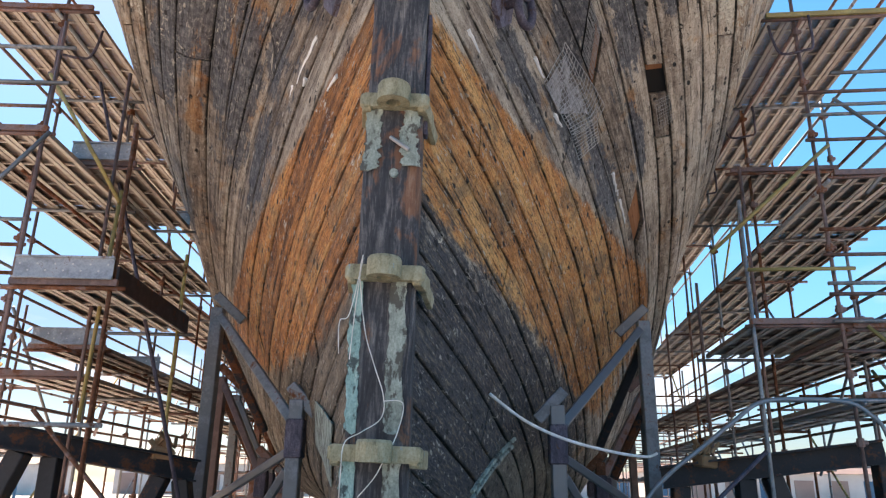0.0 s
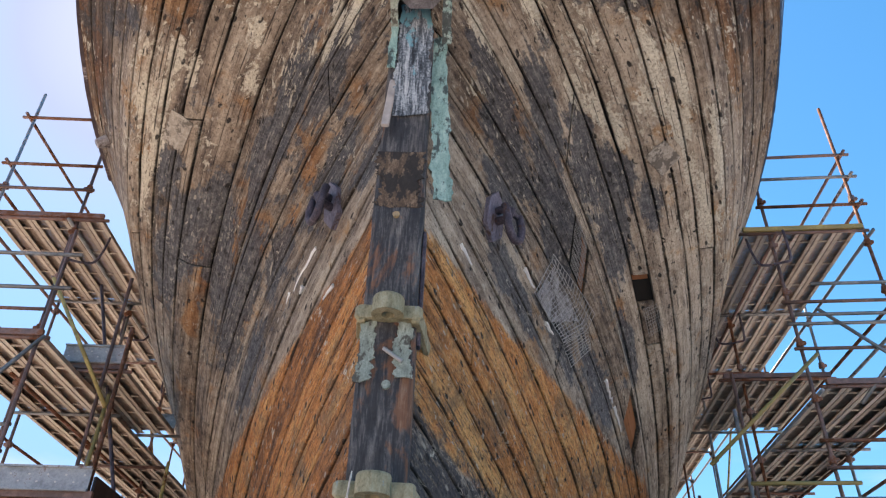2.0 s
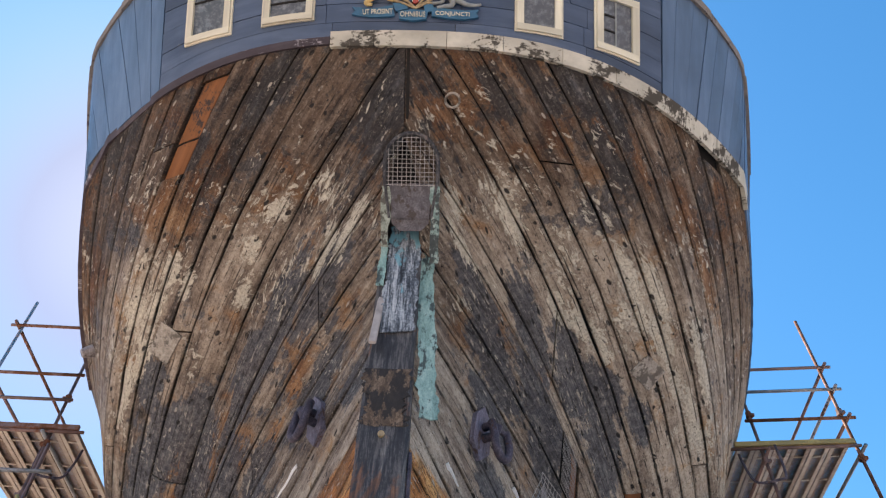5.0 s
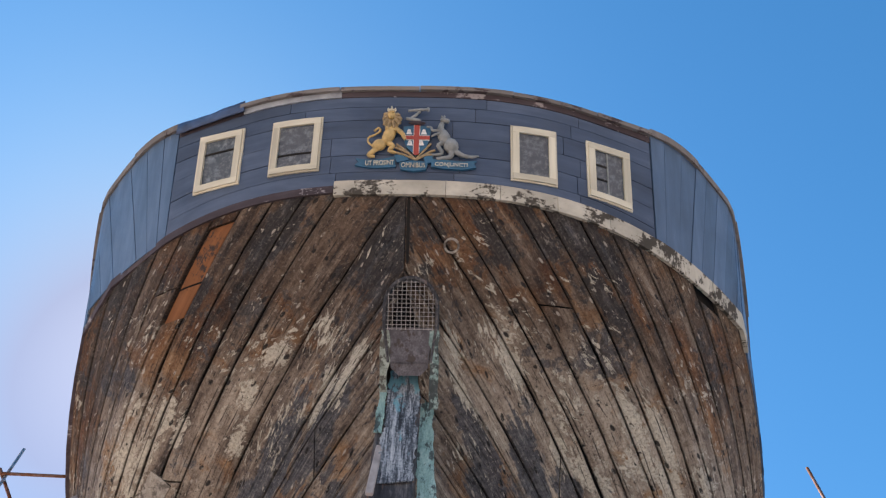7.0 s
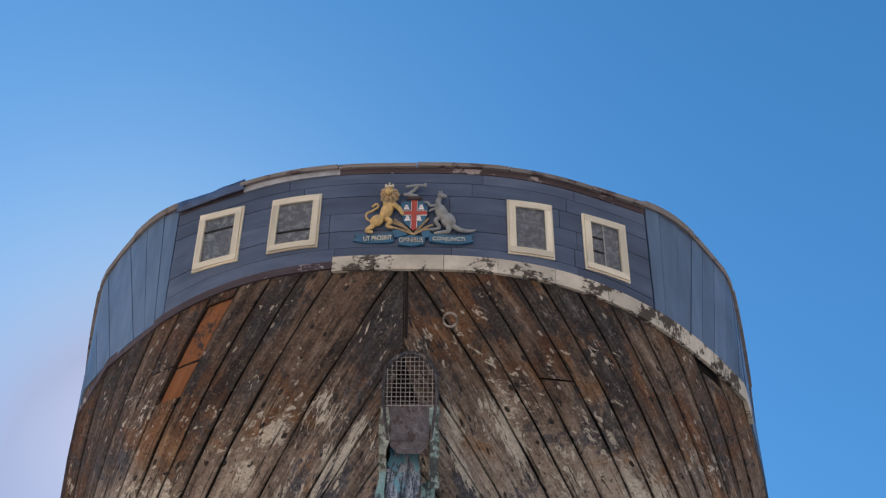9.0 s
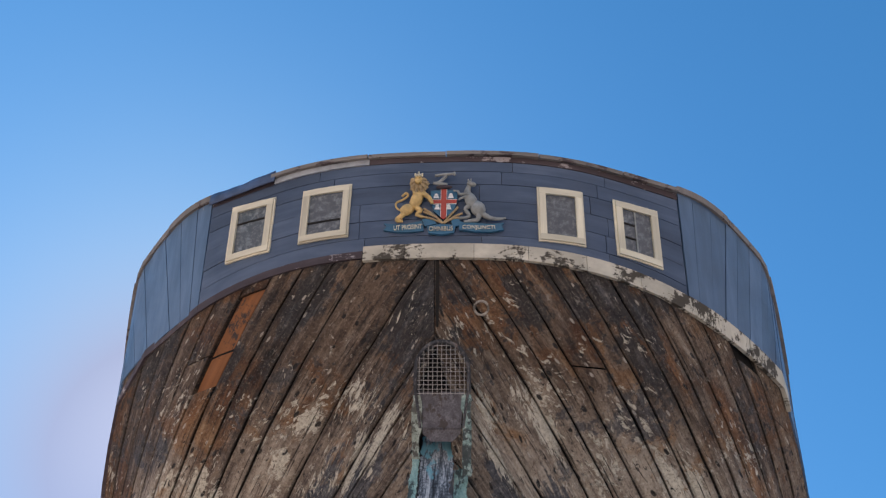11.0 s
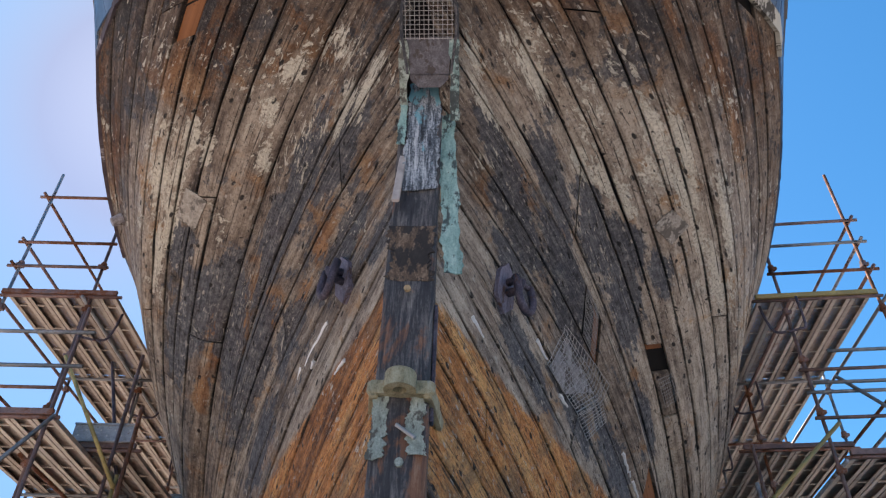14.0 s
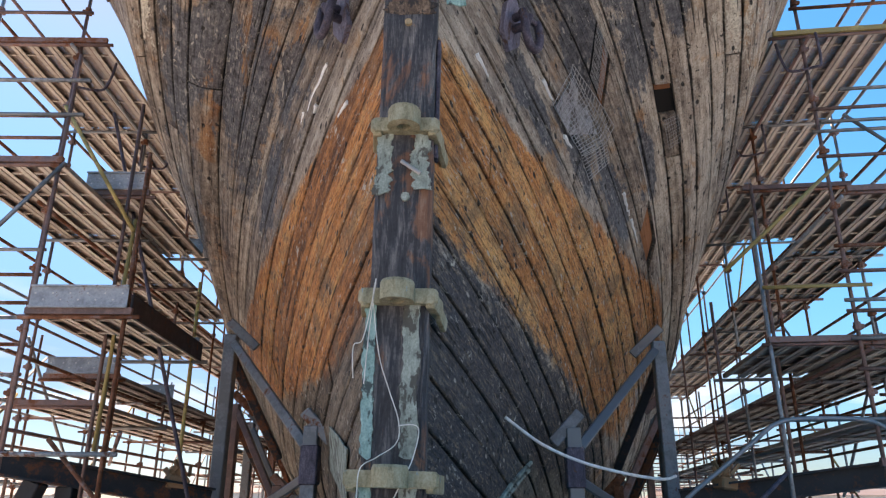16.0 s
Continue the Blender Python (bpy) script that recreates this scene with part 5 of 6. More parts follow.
# the other side
platform(left, 4.42, 6, 8.0, 7, 7.6)
platform(left, 3.6, 3, 8.15, 1, 5.42, toe=True)
platform(left, 4.12, 5, 7.0, 3, 5.3)
platform(left, 5.0, 5, 14.2, 5, 5.3)
platform(left, 3.1, 4, 7.0, 1, 3.56, toe=True)
platform(left, 4.5, 4, 10.2, 5, 3.45, toe=True)
platform(left, 4.25, 4, 9.0, 6, 2.9)


def frame_lines(base, xs, ys, heights, top, rails, tones):
    rnd = random.Random(len(ys) + int(xs[0] * 10))
    for i, x in enumerate(xs):
        for j, y in enumerate(ys):
            zt = (top + 0.55 if j == 0 else top - 0.1) if i > 0 else 8.7
            upright(base, x, y, 0.05, zt + rnd.uniform(0.0, 0.25), tones[(i + j) % len(tones)], [0.6 + 0.75 * k for k in range(11)] if y < 14 else [h - 0.1 for h in heights])
        for h in heights:
            tube_part(base, "ledger", (x + 0.05, ys[0] - 0.15, h - 0.14), (x + 0.05, ys[-1] + 0.15, h - 0.14), tones[(i + int(h)) % len(tones)])
    for h in heights:
        for k in (rails if h > 7 else (0.45, 0.8, 1.12)):
            tube_part(base, "guard_rail", (xs[-1] + 0.05, ys[0] - 0.15, h + k), (xs[-1] + 0.05, ys[-1] + 0.15, h + k), tones[int(k * 4 + h) % len(tones)])
            tube_part(base, "guard_rail", (xs[-2] - 0.1, ys[0] - 0.05, h + k), (xs[-1] + 0.15, ys[0] - 0.05, h + k), tones[int(k * 4 + h) % len(tones)])
    for j in range(0, len(ys) - 1):
        a, b = (ys[j], ys[j + 1]) if j % 2 == 0 else (ys[j + 1], ys[j])
        tube_part(base, "brace", (xs[-1] + 0.09, a, heights[j % len(heights)] - 1.6), (xs[-1] + 0.09, b, heights[j % len(heights)] + 0.6), MAT_YELLOW if j % 3 == 0 else MAT_GALV)


frame_lines(right, (4.92, 6.19), [8.35 + BAY * k for k in range(8)], (2.65, 3.45, 5.3, 7.6), 9.1, (0.37, 0.87, 1.28), (MAT_RUST, MAT_RUST, MAT_GALV))
frame_lines(left, (4.75, 5.95), [8.05 + BAY * k for k in range(8)], (2.6, 3.45, 5.3, 7.6), 9.2, (0.44, 0.88, 1.79), (MAT_RUST, MAT_GALV, MAT_RUST))

# ---- fittings on the hull ----
def on_hull(v, t, sx, lift=0.0):
    """A place on the planking with its outward direction and the directions across and along a plank."""
    p, n = hull_normal(v, t, sx)
    along = (Vector(hull(v, min(1, t + 0.01))) - Vector(hull(v, max(0, t - 0.01)))).normalized()
    across = n.cross(along).normalized()
    flip = Vector((sx, 1, 1))
    p = p + n * lift
    return p * flip, n * flip, across * flip, along * flip


def frame_of(p, x, y, z):
    m = Matrix((x, y, z)).transposed().to_4x4()
    m.translation = p
    return m


MAT_PLATE = patina("lilac_grey_iron", (0.08, 0.072, 0.095), (0.17, 0.155, 0.20), (0.30, 0.28, 0.34), (0.10, 0.055, 0.04), 0.58, 0.6, 0.2)


def chain_plate(v, t, sx):
    """An iron plate with an eye and a heavy shackle hanging from it."""
    p, n, ac, al = on_hull(v, t, sx, 0.0)
    up = (Vector((0, 0, 1)) - n * n.z).normalized()
    side = n.cross(up)
    m = frame_of(p, side * 1.4, up * 1.3, n * 1.3)
    s = Shape()
    pts = ((-0.10, -0.12), (0.0, -0.22), (0.11, -0.08), (0.10, 0.14), (0.02, 0.24), (-0.09, 0.12))
    for z in (0.0, 0.045):
        s.v += [tuple(m @ Vector((a, b, z))) for a, b in pts]
    s.uv = [(q[0], q[2]) for q in s.v]
    s.f += [(5, 4, 3, 2, 1, 0), (6, 7, 8, 9, 10, 11)] + [(i, (i + 1) % 6, (i + 1) % 6 + 6, i + 6) for i in range(6)]
    plate = part("shackle_plate", s, MAT_PLATE, ship, "purple-grey rusty iron plate with a heavy shackle")
    e = Shape().line([m @ Vector(q) for q in ((0.0, 0.06, 0.0), (0.0, 0.07, 0.12), (-0.02, 0.05, 0.17), (-0.02, -0.02, 0.15), (-0.01, -0.03, 0.0))], 0.045, 9)
    part("eye", e, MAT_IRON, plate, smooth=True)
    b = []
    top = m @ Vector((-0.02, 0.04, 0.16))
    for k in range(13):
        a = math.pi * (k / 12)
        b.append(top + side * (0.13 * math.cos(a) - 0.03) + Vector((0, 0, -1)) * (0.14 + 0.2 * math.sin(a)) + n * 0.03)
    b = [top + side * 0.10 + Vector((0, 0, 0.03))] + b + [top - side * 0.16 + Vector((0, 0, 0.03))]
    part("shackle", Shape().line(b, 0.043, 9), MAT_IRON, plate, "heavy rusty bow shackle", smooth=True)
    part("shackle_pin", Shape().tube(top + side * 0.14, top - side * 0.19, 0.03, 9), MAT_IRON, plate, smooth=True)


chain_plate(0.468, 0.066, -1)
chain_plate(0.469, 0.073, 1)


def wire_patch(corners, sx, nu, nv, lift, r, label):
    """Wire mesh laid over the planking between four places (girth, station)."""
    a, b, c, d = corners

    def at(u, w):
        v = (a[0] * (1 - u) + b[0] * u) * (1 - w) + (d[0] * (1 - u) + c[0] * u) * w
        t = (a[1] * (1 - u) + b[1] * u) * (1 - w) + (d[1] * (1 - u) + c[1] * u) * w
        return on_hull(v, t, sx, lift + 0.02 * noise.noise((u * 4, w * 4, lift * 50)))[0]

    s = Shape()
    for i in range(nu + 1):
        s.line([at(i / nu, k / 6) for k in range(7)], r, 4)
    for j in range(nv + 1):
        s.line([at(k / 6, j / nv) for k in range(7)], r, 4)
    return part("wire_mesh", s, MAT_MESH, ship, label)


def hull_sheet(corners, sx, lift, material, name, label):
    a, b, c, d = corners
    s = Shape()
    for o in (lift, lift - 0.012):
        for i in range(5):
            for j in range(5):
                u, w = i / 4, j / 4
                v = (a[0] * (1 - u) + b[0] * u) * (1 - w) + (d[0] * (1 - u) + c[0] * u) * w
                t = (a[1] * (1 - u) + b[1] * u) * (1 - w) + (d[1] * (1 - u) + c[1] * u) * w
                s.v.append(tuple(on_hull(v, t, sx, o + 0.012 * noise.noise((u * 3, w * 3, v * 40)))[0]))
                s.uv.append((u * 0.4, w * 0.4))
    for i in range(4):
        for j in range(4):
            q = (i * 5 + j, i * 5 + 5 + j, i * 5 + 6 + j, i * 5 + 1 + j)
            s.f += [q, tuple(k + 25 for k in q[::-1])]
    edge = [i * 5 for i in range(5)] + [20 + j for j in range(1, 5)] + [i * 5 + 4 for i in range(3, -1, -1)] + [j for j in range(3, 0, -1)]
    for e, f in zip(edge, edge[1:] + edge[:1]):
        s.f.append((f, e, e + 25, f + 25))
    return part(name, s, material, ship, label)


MAT_LEAD = patina("pale_purple_lead", (0.17, 0.145, 0.14), (0.34, 0.305, 0.30), (0.52, 0.48, 0.47), (0.10, 0.075, 0.06), 0.50, 0.6, 0.1)
MAT_PATCH = patina("speckled_pale_sheet", (0.22, 0.195, 0.165), (0.36, 0.32, 0.27), (0.5, 0.46, 0.40), (0.11, 0.095, 0.08), 0.50)
wire_patch(((0.522, 0.146), (0.468, 0.130), (0.476, 0.180), (0.534, 0.220)), 1, 11, 16, 0.06, 0.0046, "torn diamond wire mesh nailed over the planking")
wire_patch(((0.527, 0.208), (0.478, 0.176), (0.474, 0.200), (0.514, 0.222)), 1, 6, 10, 0.045, 0.004, "loose flap of wire mesh")
wire_patch(((0.628, 0.324), (0.605, 0.327), (0.607, 0.349), (0.634, 0.343)), 1, 7, 8, 0.02, 0.003, "small piece of wire mesh below a missing plank")
wire_patch(((0.552, 0.176), (0.532, 0.176), (0.532, 0.196), (0.552, 0.196)), 1, 9, 12, 0.01, 0.0028, "fine wire mesh over a gap in the planking")
hull_sheet(((0.515, 0.150), (0.474, 0.136), (0.474, 0.160), (0.514, 0.196)), 1, 0.03, MAT_LEAD, "lead_sheet", "crumpled pale lead sheet under the wire mesh")
hull_sheet(((0.699, 0.207), (0.661, 0.218), (0.682, 0.232), (0.720, 0.219)), 1, 0.022, MAT_PATCH, "patch_plate", "speckled pale square patch nailed on the hull")
hull_sheet(((0.718, 0.192), (0.676, 0.202), (0.686, 0.224), (0.726, 0.214)), -1, 0.02, MAT_PATCH, "patch_plate", "grey-brown square patch nailed on the hull")
hull_sheet(((0.190, 0.165), (0.140, 0.085), (0.105, 0.115), (0.165, 0.200)), -1, 0.03, MAT_VERDI_GREY, "sheathing_scrap", "torn grey-green scrap of sheathing low on the hull")
s = Shape()
for w in (-1, 1):
    s.line([on_hull(0.109 + 0.079 * k / 8 + 0.004 * w, 0.143 + 0.093 * k / 8, 1, 0.02)[0] for k in range(9)], 0.026, 6)
part("pale_batten", s, MAT_VERDI_GREY, ship, "pale greenish batten nailed across the planks")
p, n, ac, al = on_hull(0.935, 0.206, -1, 0.0)
part("hull_knob", Shape().tube(p, p + n * 0.14, 0.09, 10, 0.06), MAT_LEAD, ship, "round grey fitting on the ship's side")
p, n, ac, al = on_hull(0.604, 0.040, 1, 0.012)
s = Shape().line([p + ac * 0.075 * math.cos(k * 0.3927) + al * 0.075 * math.sin(k * 0.3927) for k in range(17)], 0.014, 6)
part("bolt_ring", s, MAT_PATCH, ship, "round pale bolt ring in a counter plank")

# strips of white stopping squeezed from seams
for sx, v0, t0, v1, t1 in ((-1, 0.464, 0.094, 0.468, 0.133), (-1, 0.402, 0.068, 0.409, 0.085), (-1, 0.473, 0.140, 0.470, 0.147), (1, 0.477, 0.118, 0.477, 0.134), (1, 0.469, 0.156, 0.473, 0.170),
                           (1, 0.410, 0.043, 0.410, 0.058), (1, 0.523, 0.262, 0.523, 0.285), (1, 0.523, 0.290, 0.523, 0.316), (-1, 0.455, 0.118, 0.455, 0.124)):
    k = 7
    s = Shape()
    s.line([on_hull(v0 + (v1 - v0) * i / k + 0.0022 * noise.noise((i * 1.7, t0 * 90, 0)), t0 + (t1 - t0) * i / k, sx, 0.002)[0] for i in range(k + 1)], 0.027, 5, 0.010)
    part("seam_stopping", s, MAT_WHITE, ship, "white stopping left in a seam")

# ---- cord tied to the rudder brackets ----
CORDS = (((-0.16, 5.04, 3.18), (-0.18, 5.10, 3.04), (-0.12, 5.14, 2.64), (-0.04, 5.17, 2.4), (0.04, 5.19, 2.18), (0.03, 5.2, 2.03), (-0.1, 5.18, 1.93), (-0.2, 5.12, 1.85), (-0.21, 5.12, 1.65), (-0.23, 5.25, 1.4), (-0.24, 5.25, 1.1)),
         ((-0.16, 5.04, 3.14), (-0.24, 5.13, 2.76), (-0.31, 5.14, 2.7), (-0.30, 5.16, 2.47)),
         ((0.04, 5.19, 2.15), (0.18, 5.2, 2.14), (0.15, 5.2, 1.93), (0.08, 5.12, 1.75), (0.02, 5.12, 1.63), (-0.1, 5.24, 1.5)),
         ((-0.16, 5.04, 3.16), (-0.2, 5.13, 2.82), (-0.22, 5.16, 2.43)))


def smooth_line(pts, k=6):
    pts = [Vector(p) for p in pts]
    out = []
    for i in range(len(pts) - 1):
        a, b, c, d = pts[max(i - 1, 0)], pts[i], pts[i + 1], pts[min(i + 2, len(pts) - 1)]
        for j in range(k):
            t = j / k
            out.append(0.5 * (2 * b + (c - a) * t + (2 * a - 5 * b + 4 * c - d) * t * t + (3 * b - a - 3 * c + d) * t ** 3))
    return out + [pts[-1]]


cord = empty("cord", SHIP_AT, label="thin white cord knotted round the bronze bracket and hanging loose", category="cord")
for pts in CORDS:
    part("strand", Shape().line(smooth_line(pts), 0.0042, 5), MAT_ROPE, cord, smooth=True)


# ---- carved coat of arms on the transom ----
arms = empty("coat_of_arms", SHIP_AT, label="carved painted coat of arms with two animals and blue scroll", category="coat of arms")


def arms_at(cx, cy, lift=0.05):
    x, h = -0.674 + cx * 0.002065 + 0.034, 0.772 - cy * 0.00168
    return Vector(transom(x, h)) + transom_out(x) * lift


A_X = Vector((1, 0, 0))
A_H = (Vector(transom(0, 1)) - Vector(transom(0, 0))).normalized()
A_O = transom_out(0.0)


def blob(s, cx, cy, rx, ry, turn=0.0, lift=0.06, deep=0.05):
    m = Matrix((A_X, A_H, A_O)).transposed().to_4x4() @ pose(0, 0, 0, 0, 0, turn)
    return s.ball(arms_at(cx, cy, lift), (rx * 0.0019, ry * 0.0019, deep), m, 12, 8)


def limb(s, pts, r0, r1, lift=0.06):
    return s.line(smooth_line([arms_at(x, y, lift) for x, y in pts], 4), r0 * 0.0018, 8, r1 * 0.0018)


def slab(s, pts, lift, thick):
    n = len(pts)
    vs = [arms_at(x, y, lift) for x, y in pts] + [arms_at(x, y, lift - thick) for x, y in pts]
    return s.add(vs, [tuple(range(n - 1, -1, -1)), tuple(range(n, 2 * n))] + [(i, (i + 1) % n, (i + 1) % n + n, i + n) for i in range(n)])


s = Shape()
blob(s, 218, 80, 24, 30, 0, 0.115, 0.045)
blob(s, 217, 98, 13, 14, 0, 0.15, 0.03)
blob(s, 209, 74, 8, 5, -15, 0.155, 0.012)
blob(s, 227, 74, 8, 5, 15, 0.155, 0.012)
blob(s, 208, 180, 36, 70, -24, 0.06, 0.06)
blob(s, 158, 238, 42, 36, 20, 0.06, 0.055)
limb(s, [(160, 240), (130, 272), (108, 290), (112, 300), (138, 302)], 20, 9)
limb(s, [(205, 225), (230, 245), (212, 268), (248, 282)], 19, 9)
limb(s, [(240, 150), (272, 172), (288, 198), (294, 212)], 18, 9, 0.085)
limb(s, [(190, 150), (230, 158), (268, 160)], 15, 9, 0.095)
limb(s, [(128, 245), (100, 222), (100, 195), (130, 180), (160, 158), (150, 140), (128, 158)], 6, 8)
part("lion_figure", s, MAT_GOLD, arms, "golden carved lion standing on its hind legs", smooth=True)
s = Shape()
for k in range(26):
    a = -0.9 + 5.0 * k / 25                      # locks fall round the face and down the chest
    dx, dy = math.cos(a), math.sin(a)
    n1 = 0.9 + 0.25 * noise.noise((k * 1.7, 2.0, 0.5))
    limb(s, [(218 + 20 * dx, 88 + 22 * dy), (218 + 40 * dx, 92 + 40 * dy * n1), (218 + 52 * dx * n1 + 4, 104 + 58 * max(dy, -0.5) * n1)], 13, 5, 0.085 + 0.012 * (k % 3))
part("mane", s, MAT_MANE, arms, "brown carved mane", smooth=True)
s = Shape()
limb(s, [(196, 58), (207, 52), (218, 50), (229, 52), (240, 58)], 7, 7, 0.125)
for x, y in ((199, 48), (218, 38), (237, 48)):
    blob(s, x, y, 6, 9, 0, 0.125, 0.02)
part("crown", s, MAT_CREAM, arms, "small pale crown", smooth=True)
s = Shape()
blob(s, 502, 98, 30, 15, -12, 0.08, 0.035)
blob(s, 487, 80, 6, 16, 15, 0.075, 0.015)
blob(s, 498, 78, 6, 16, -5, 0.075, 0.015)
limb(s, [(488, 105), (480, 135), (484, 165)], 14, 26, 0.06)
blob(s, 500, 190, 36, 62, 22, 0.055, 0.055)
blob(s, 536, 235, 44, 52, 25, 0.055, 0.06)
limb(s, [(555, 262), (600, 286), (645, 290), (682, 282)], 20, 6, 0.05)
limb(s, [(540, 262), (535, 298), (500, 306), (462, 312)], 20, 8)
limb(s, [(492, 222), (470, 240), (490, 280), (438, 292)], 17, 8)
limb(s, [(478, 155), (440, 158), (428, 140), (405, 138)], 10, 6, 0.085)
limb(s, [(482, 172), (452, 180), (434, 192)], 10, 6, 0.085)
part("kangaroo_figure", s, MAT_GREYPAINT, arms, "grey carved kangaroo standing upright", smooth=True)
s = slab(Shape(), [(282, 130), (352, 122), (426, 130), (424, 195), (408, 245), (352, 296), (300, 245), (284, 195)], 0.055, 0.05)
shield = part("shield", s, MAT_BANNER, arms, "blue shield with a red cross")
part("cross_edge", slab(slab(Shape(), [(337, 122), (371, 122), (371, 282), (352, 296), (337, 282)], 0.061, 0.02), [(288, 181), (424, 181), (422, 209), (290, 209)], 0.0606, 0.02), MAT_WHITE, shield)
part("cross", slab(slab(Shape(), [(340, 120), (368, 120), (368, 288), (352, 296), (340, 288)], 0.068, 0.02), [(288, 185), (424, 185), (422, 205), (290, 205)], 0.0675, 0.02), MAT_RED, shield)
for x, y in ((313, 163), (392, 163), (320, 228), (380, 228)):
    s = Shape()
    blob(s, x, y - 6, 11, 11, 0, 0.066, 0.012)
    slab(s, [(x - 16, y + 12), (x - 10, y - 2), (x + 10, y - 2), (x + 16, y + 12)], 0.068, 0.02)
    part("emblem", s, MAT_WHITE, shield)
s = Shape()
blob(s, 355, 112, 50, 13, 0, 0.07, 0.03)
part("cap", s, MAT_FRIEZE, arms, "dark red cap over the shield", smooth=True)
s = Shape()
limb(s, [(295, 88), (330, 92), (372, 100)], 11, 12, 0.075)
limb(s, [(318, 90), (345, 68), (368, 44)], 12, 9, 0.075)
limb(s, [(304, 46), (350, 40), (412, 36)], 9, 9, 0.085)
blob(s, 410, 36, 10, 15, 0, 0.085, 0.02)
part("crest", s, MAT_GREYPAINT, arms, "grey carved arm with a hammer", smooth=True)
for pts in (((355, 318), (310, 280), (245, 250)), ((352, 318), (300, 268), (248, 232)), ((350, 316), (290, 290), (238, 276)), ((352, 318), (400, 260), (430, 225)), ((352, 318), (420, 275), (455, 262)), ((354, 318), (410, 290), (450, 288))):
    part("frond", limb(Shape(), pts, 6, 8, 0.05), MAT_MANE, arms, smooth=True)
for k, (pts, mat) in enumerate(((((35, 306), (120, 318), (180, 312), (240, 300), (250, 355), (180, 362), (110, 360), (35, 345), (52, 326)), MAT_BANNER),
                               (((238, 292), (300, 285), (318, 318), (255, 332)), MAT_BANNER), (((390, 292), (440, 290), (448, 330), (405, 335)), MAT_BANNER),
                               (((268, 335), (340, 322), (418, 330), (410, 372), (342, 382), (275, 372)), MAT_BANNER),
                               (((438, 312), (520, 318), (600, 322), (672, 312), (658, 330), (670, 350), (600, 366), (520, 366), (436, 356)), MAT_BANNER))):
    part("scroll", slab(Shape(), pts, 0.045 + 0.004 * k, 0.04), mat, arms)


def lettering(words, cx, cy, width, height, turn, lift, material):
    """Raised letters on the scroll."""
    cu = bpy.data.curves.new("letters", 'FONT')
    cu.body, cu.extrude, cu.align_x, cu.align_y, cu.size = words, 0.02, 'CENTER', 'CENTER', 1.0
    tmp = new("letters", cu)
    bpy.context.view_layer.update()
    me = bpy.data.meshes.new_from_object(tmp.evaluated_get(bpy.context.evaluated_depsgraph_get()))
    bpy.data.objects.remove(tmp)
    xs, ys = [v.co.x for v in me.vertices], [v.co.y for v in me.vertices]
    k, q = width * 0.002065 / (max(xs) - min(xs)), height * 0.0023 / (max(ys) - min(ys))
    base = Matrix((A_X, A_H, A_O)).transposed().to_4x4()
    base.translation = arms_at(cx, cy, lift)
    me.transform(base @ pose(0, 0, 0, 0, 0, turn) @ Matrix.Diagonal((k, q, 0.2, 1)))
    me.materials.clear()
    me.materials.append(material)
    ob = new("lettering", me)
    ob.parent = arms
    ob["label"] = "raised cream letters on the scroll"


lettering("UT PROSINT", 165, 337, 150, 24, 3, 0.052, MAT_CREAM)
lettering("OMNIBUS", 342, 352, 125, 24, 0, 0.066, MAT_CREAM)
lettering("CONJUNCTI", 540, 344, 170, 24, -2, 0.068, MAT_CREAM)


# ---- steel cradle ----
def beam_between(s, p, q, w, d):
    """A square steel member from p to q."""
    p, q = Vector(p), Vector(q)
    z = (q - p).normalized()
    x = Vector((0, 1, 0)) - z * z.y
    x = x.normalized() if x.length > 0.1 else Vector((1, 0, 0))
    m = Matrix((z.cross(x), x, z)).transposed().to_4x4()
    return s.box((p + q) / 2, (w, d, (q - p).length), m, 0.012)


def half_breadth(y, z):
    best = (9.0, 0.0)
    for i in range(0, 47):
        for j in range(0, 41):
            p = hull(i / 50, j / 40)
            e = (p[1] - y) ** 2 + (p[2] - z) ** 2
            if e < best[0]:
                best = (e, p[0])
    return best[1]


def cradle_frame(sx, outer, inner, tone):
    """A bent of the cradle: two posts with pads against the hull, struts and diagonals."""
    c = empty("cradle_frame", label="grey steel cradle frame propping the ship's bilge", category="cradle", group="cradle frames")
    (ox, oy, oz), (ix, iy, iz) = outer, inner

    def member(name, p, q, w=0.12, mat=None, label=""):
        part(name, beam_between(Shape(), p, q, w, w), mat or tone, c, label)

    member("post", (ox, oy, 0.0), (ox, oy, oz), 0.17)
    member("post", (ix, iy, 0.0), (ix, iy, iz), 0.16)
    part("sleeve", Shape().box((ix, iy, iz - 0.42), (0.2, 0.2, 0.42), bevel=0.015), MAT_IRON, c, "dark rusty sleeve")
    member("strut", (ox - sx * 0.05, oy - 0.02, oz - 0.12), (ix + sx * 0.05, iy - 0.02, iz - 0.22), 0.11)
    member("diagonal", (ix + sx * 0.05, iy, iz - 0.55), (ox, oy, max(0.5, iz - 1.25)), 0.09)
    member("diagonal", (ix + sx * 0.06, iy - 0.03, iz - 0.75), (ox - sx * 0.25, oy, 0.2), 0.09)
    member("diagonal", (ox, oy + 0.1, oz - 0.3), (ox - sx * 0.45, oy + 1.3, oz - 1.6), 0.12, MAT_GIRDER)
    member("rail", (ox, oy, 0.55), (ix, iy, 0.55), 0.12, MAT_GIRDER)
    member("pad", (ox + sx * 0.05, oy - 0.02, oz + 0.20), (ox - sx * 0.34, oy + 0.1, oz - 0.16), 0.13)
    member("pad", (ix + sx * 0.09, iy - 0.02, iz + 0.16), (ix - sx * 0.22, iy + 0.02, iz - 0.16), 0.13)
    return c


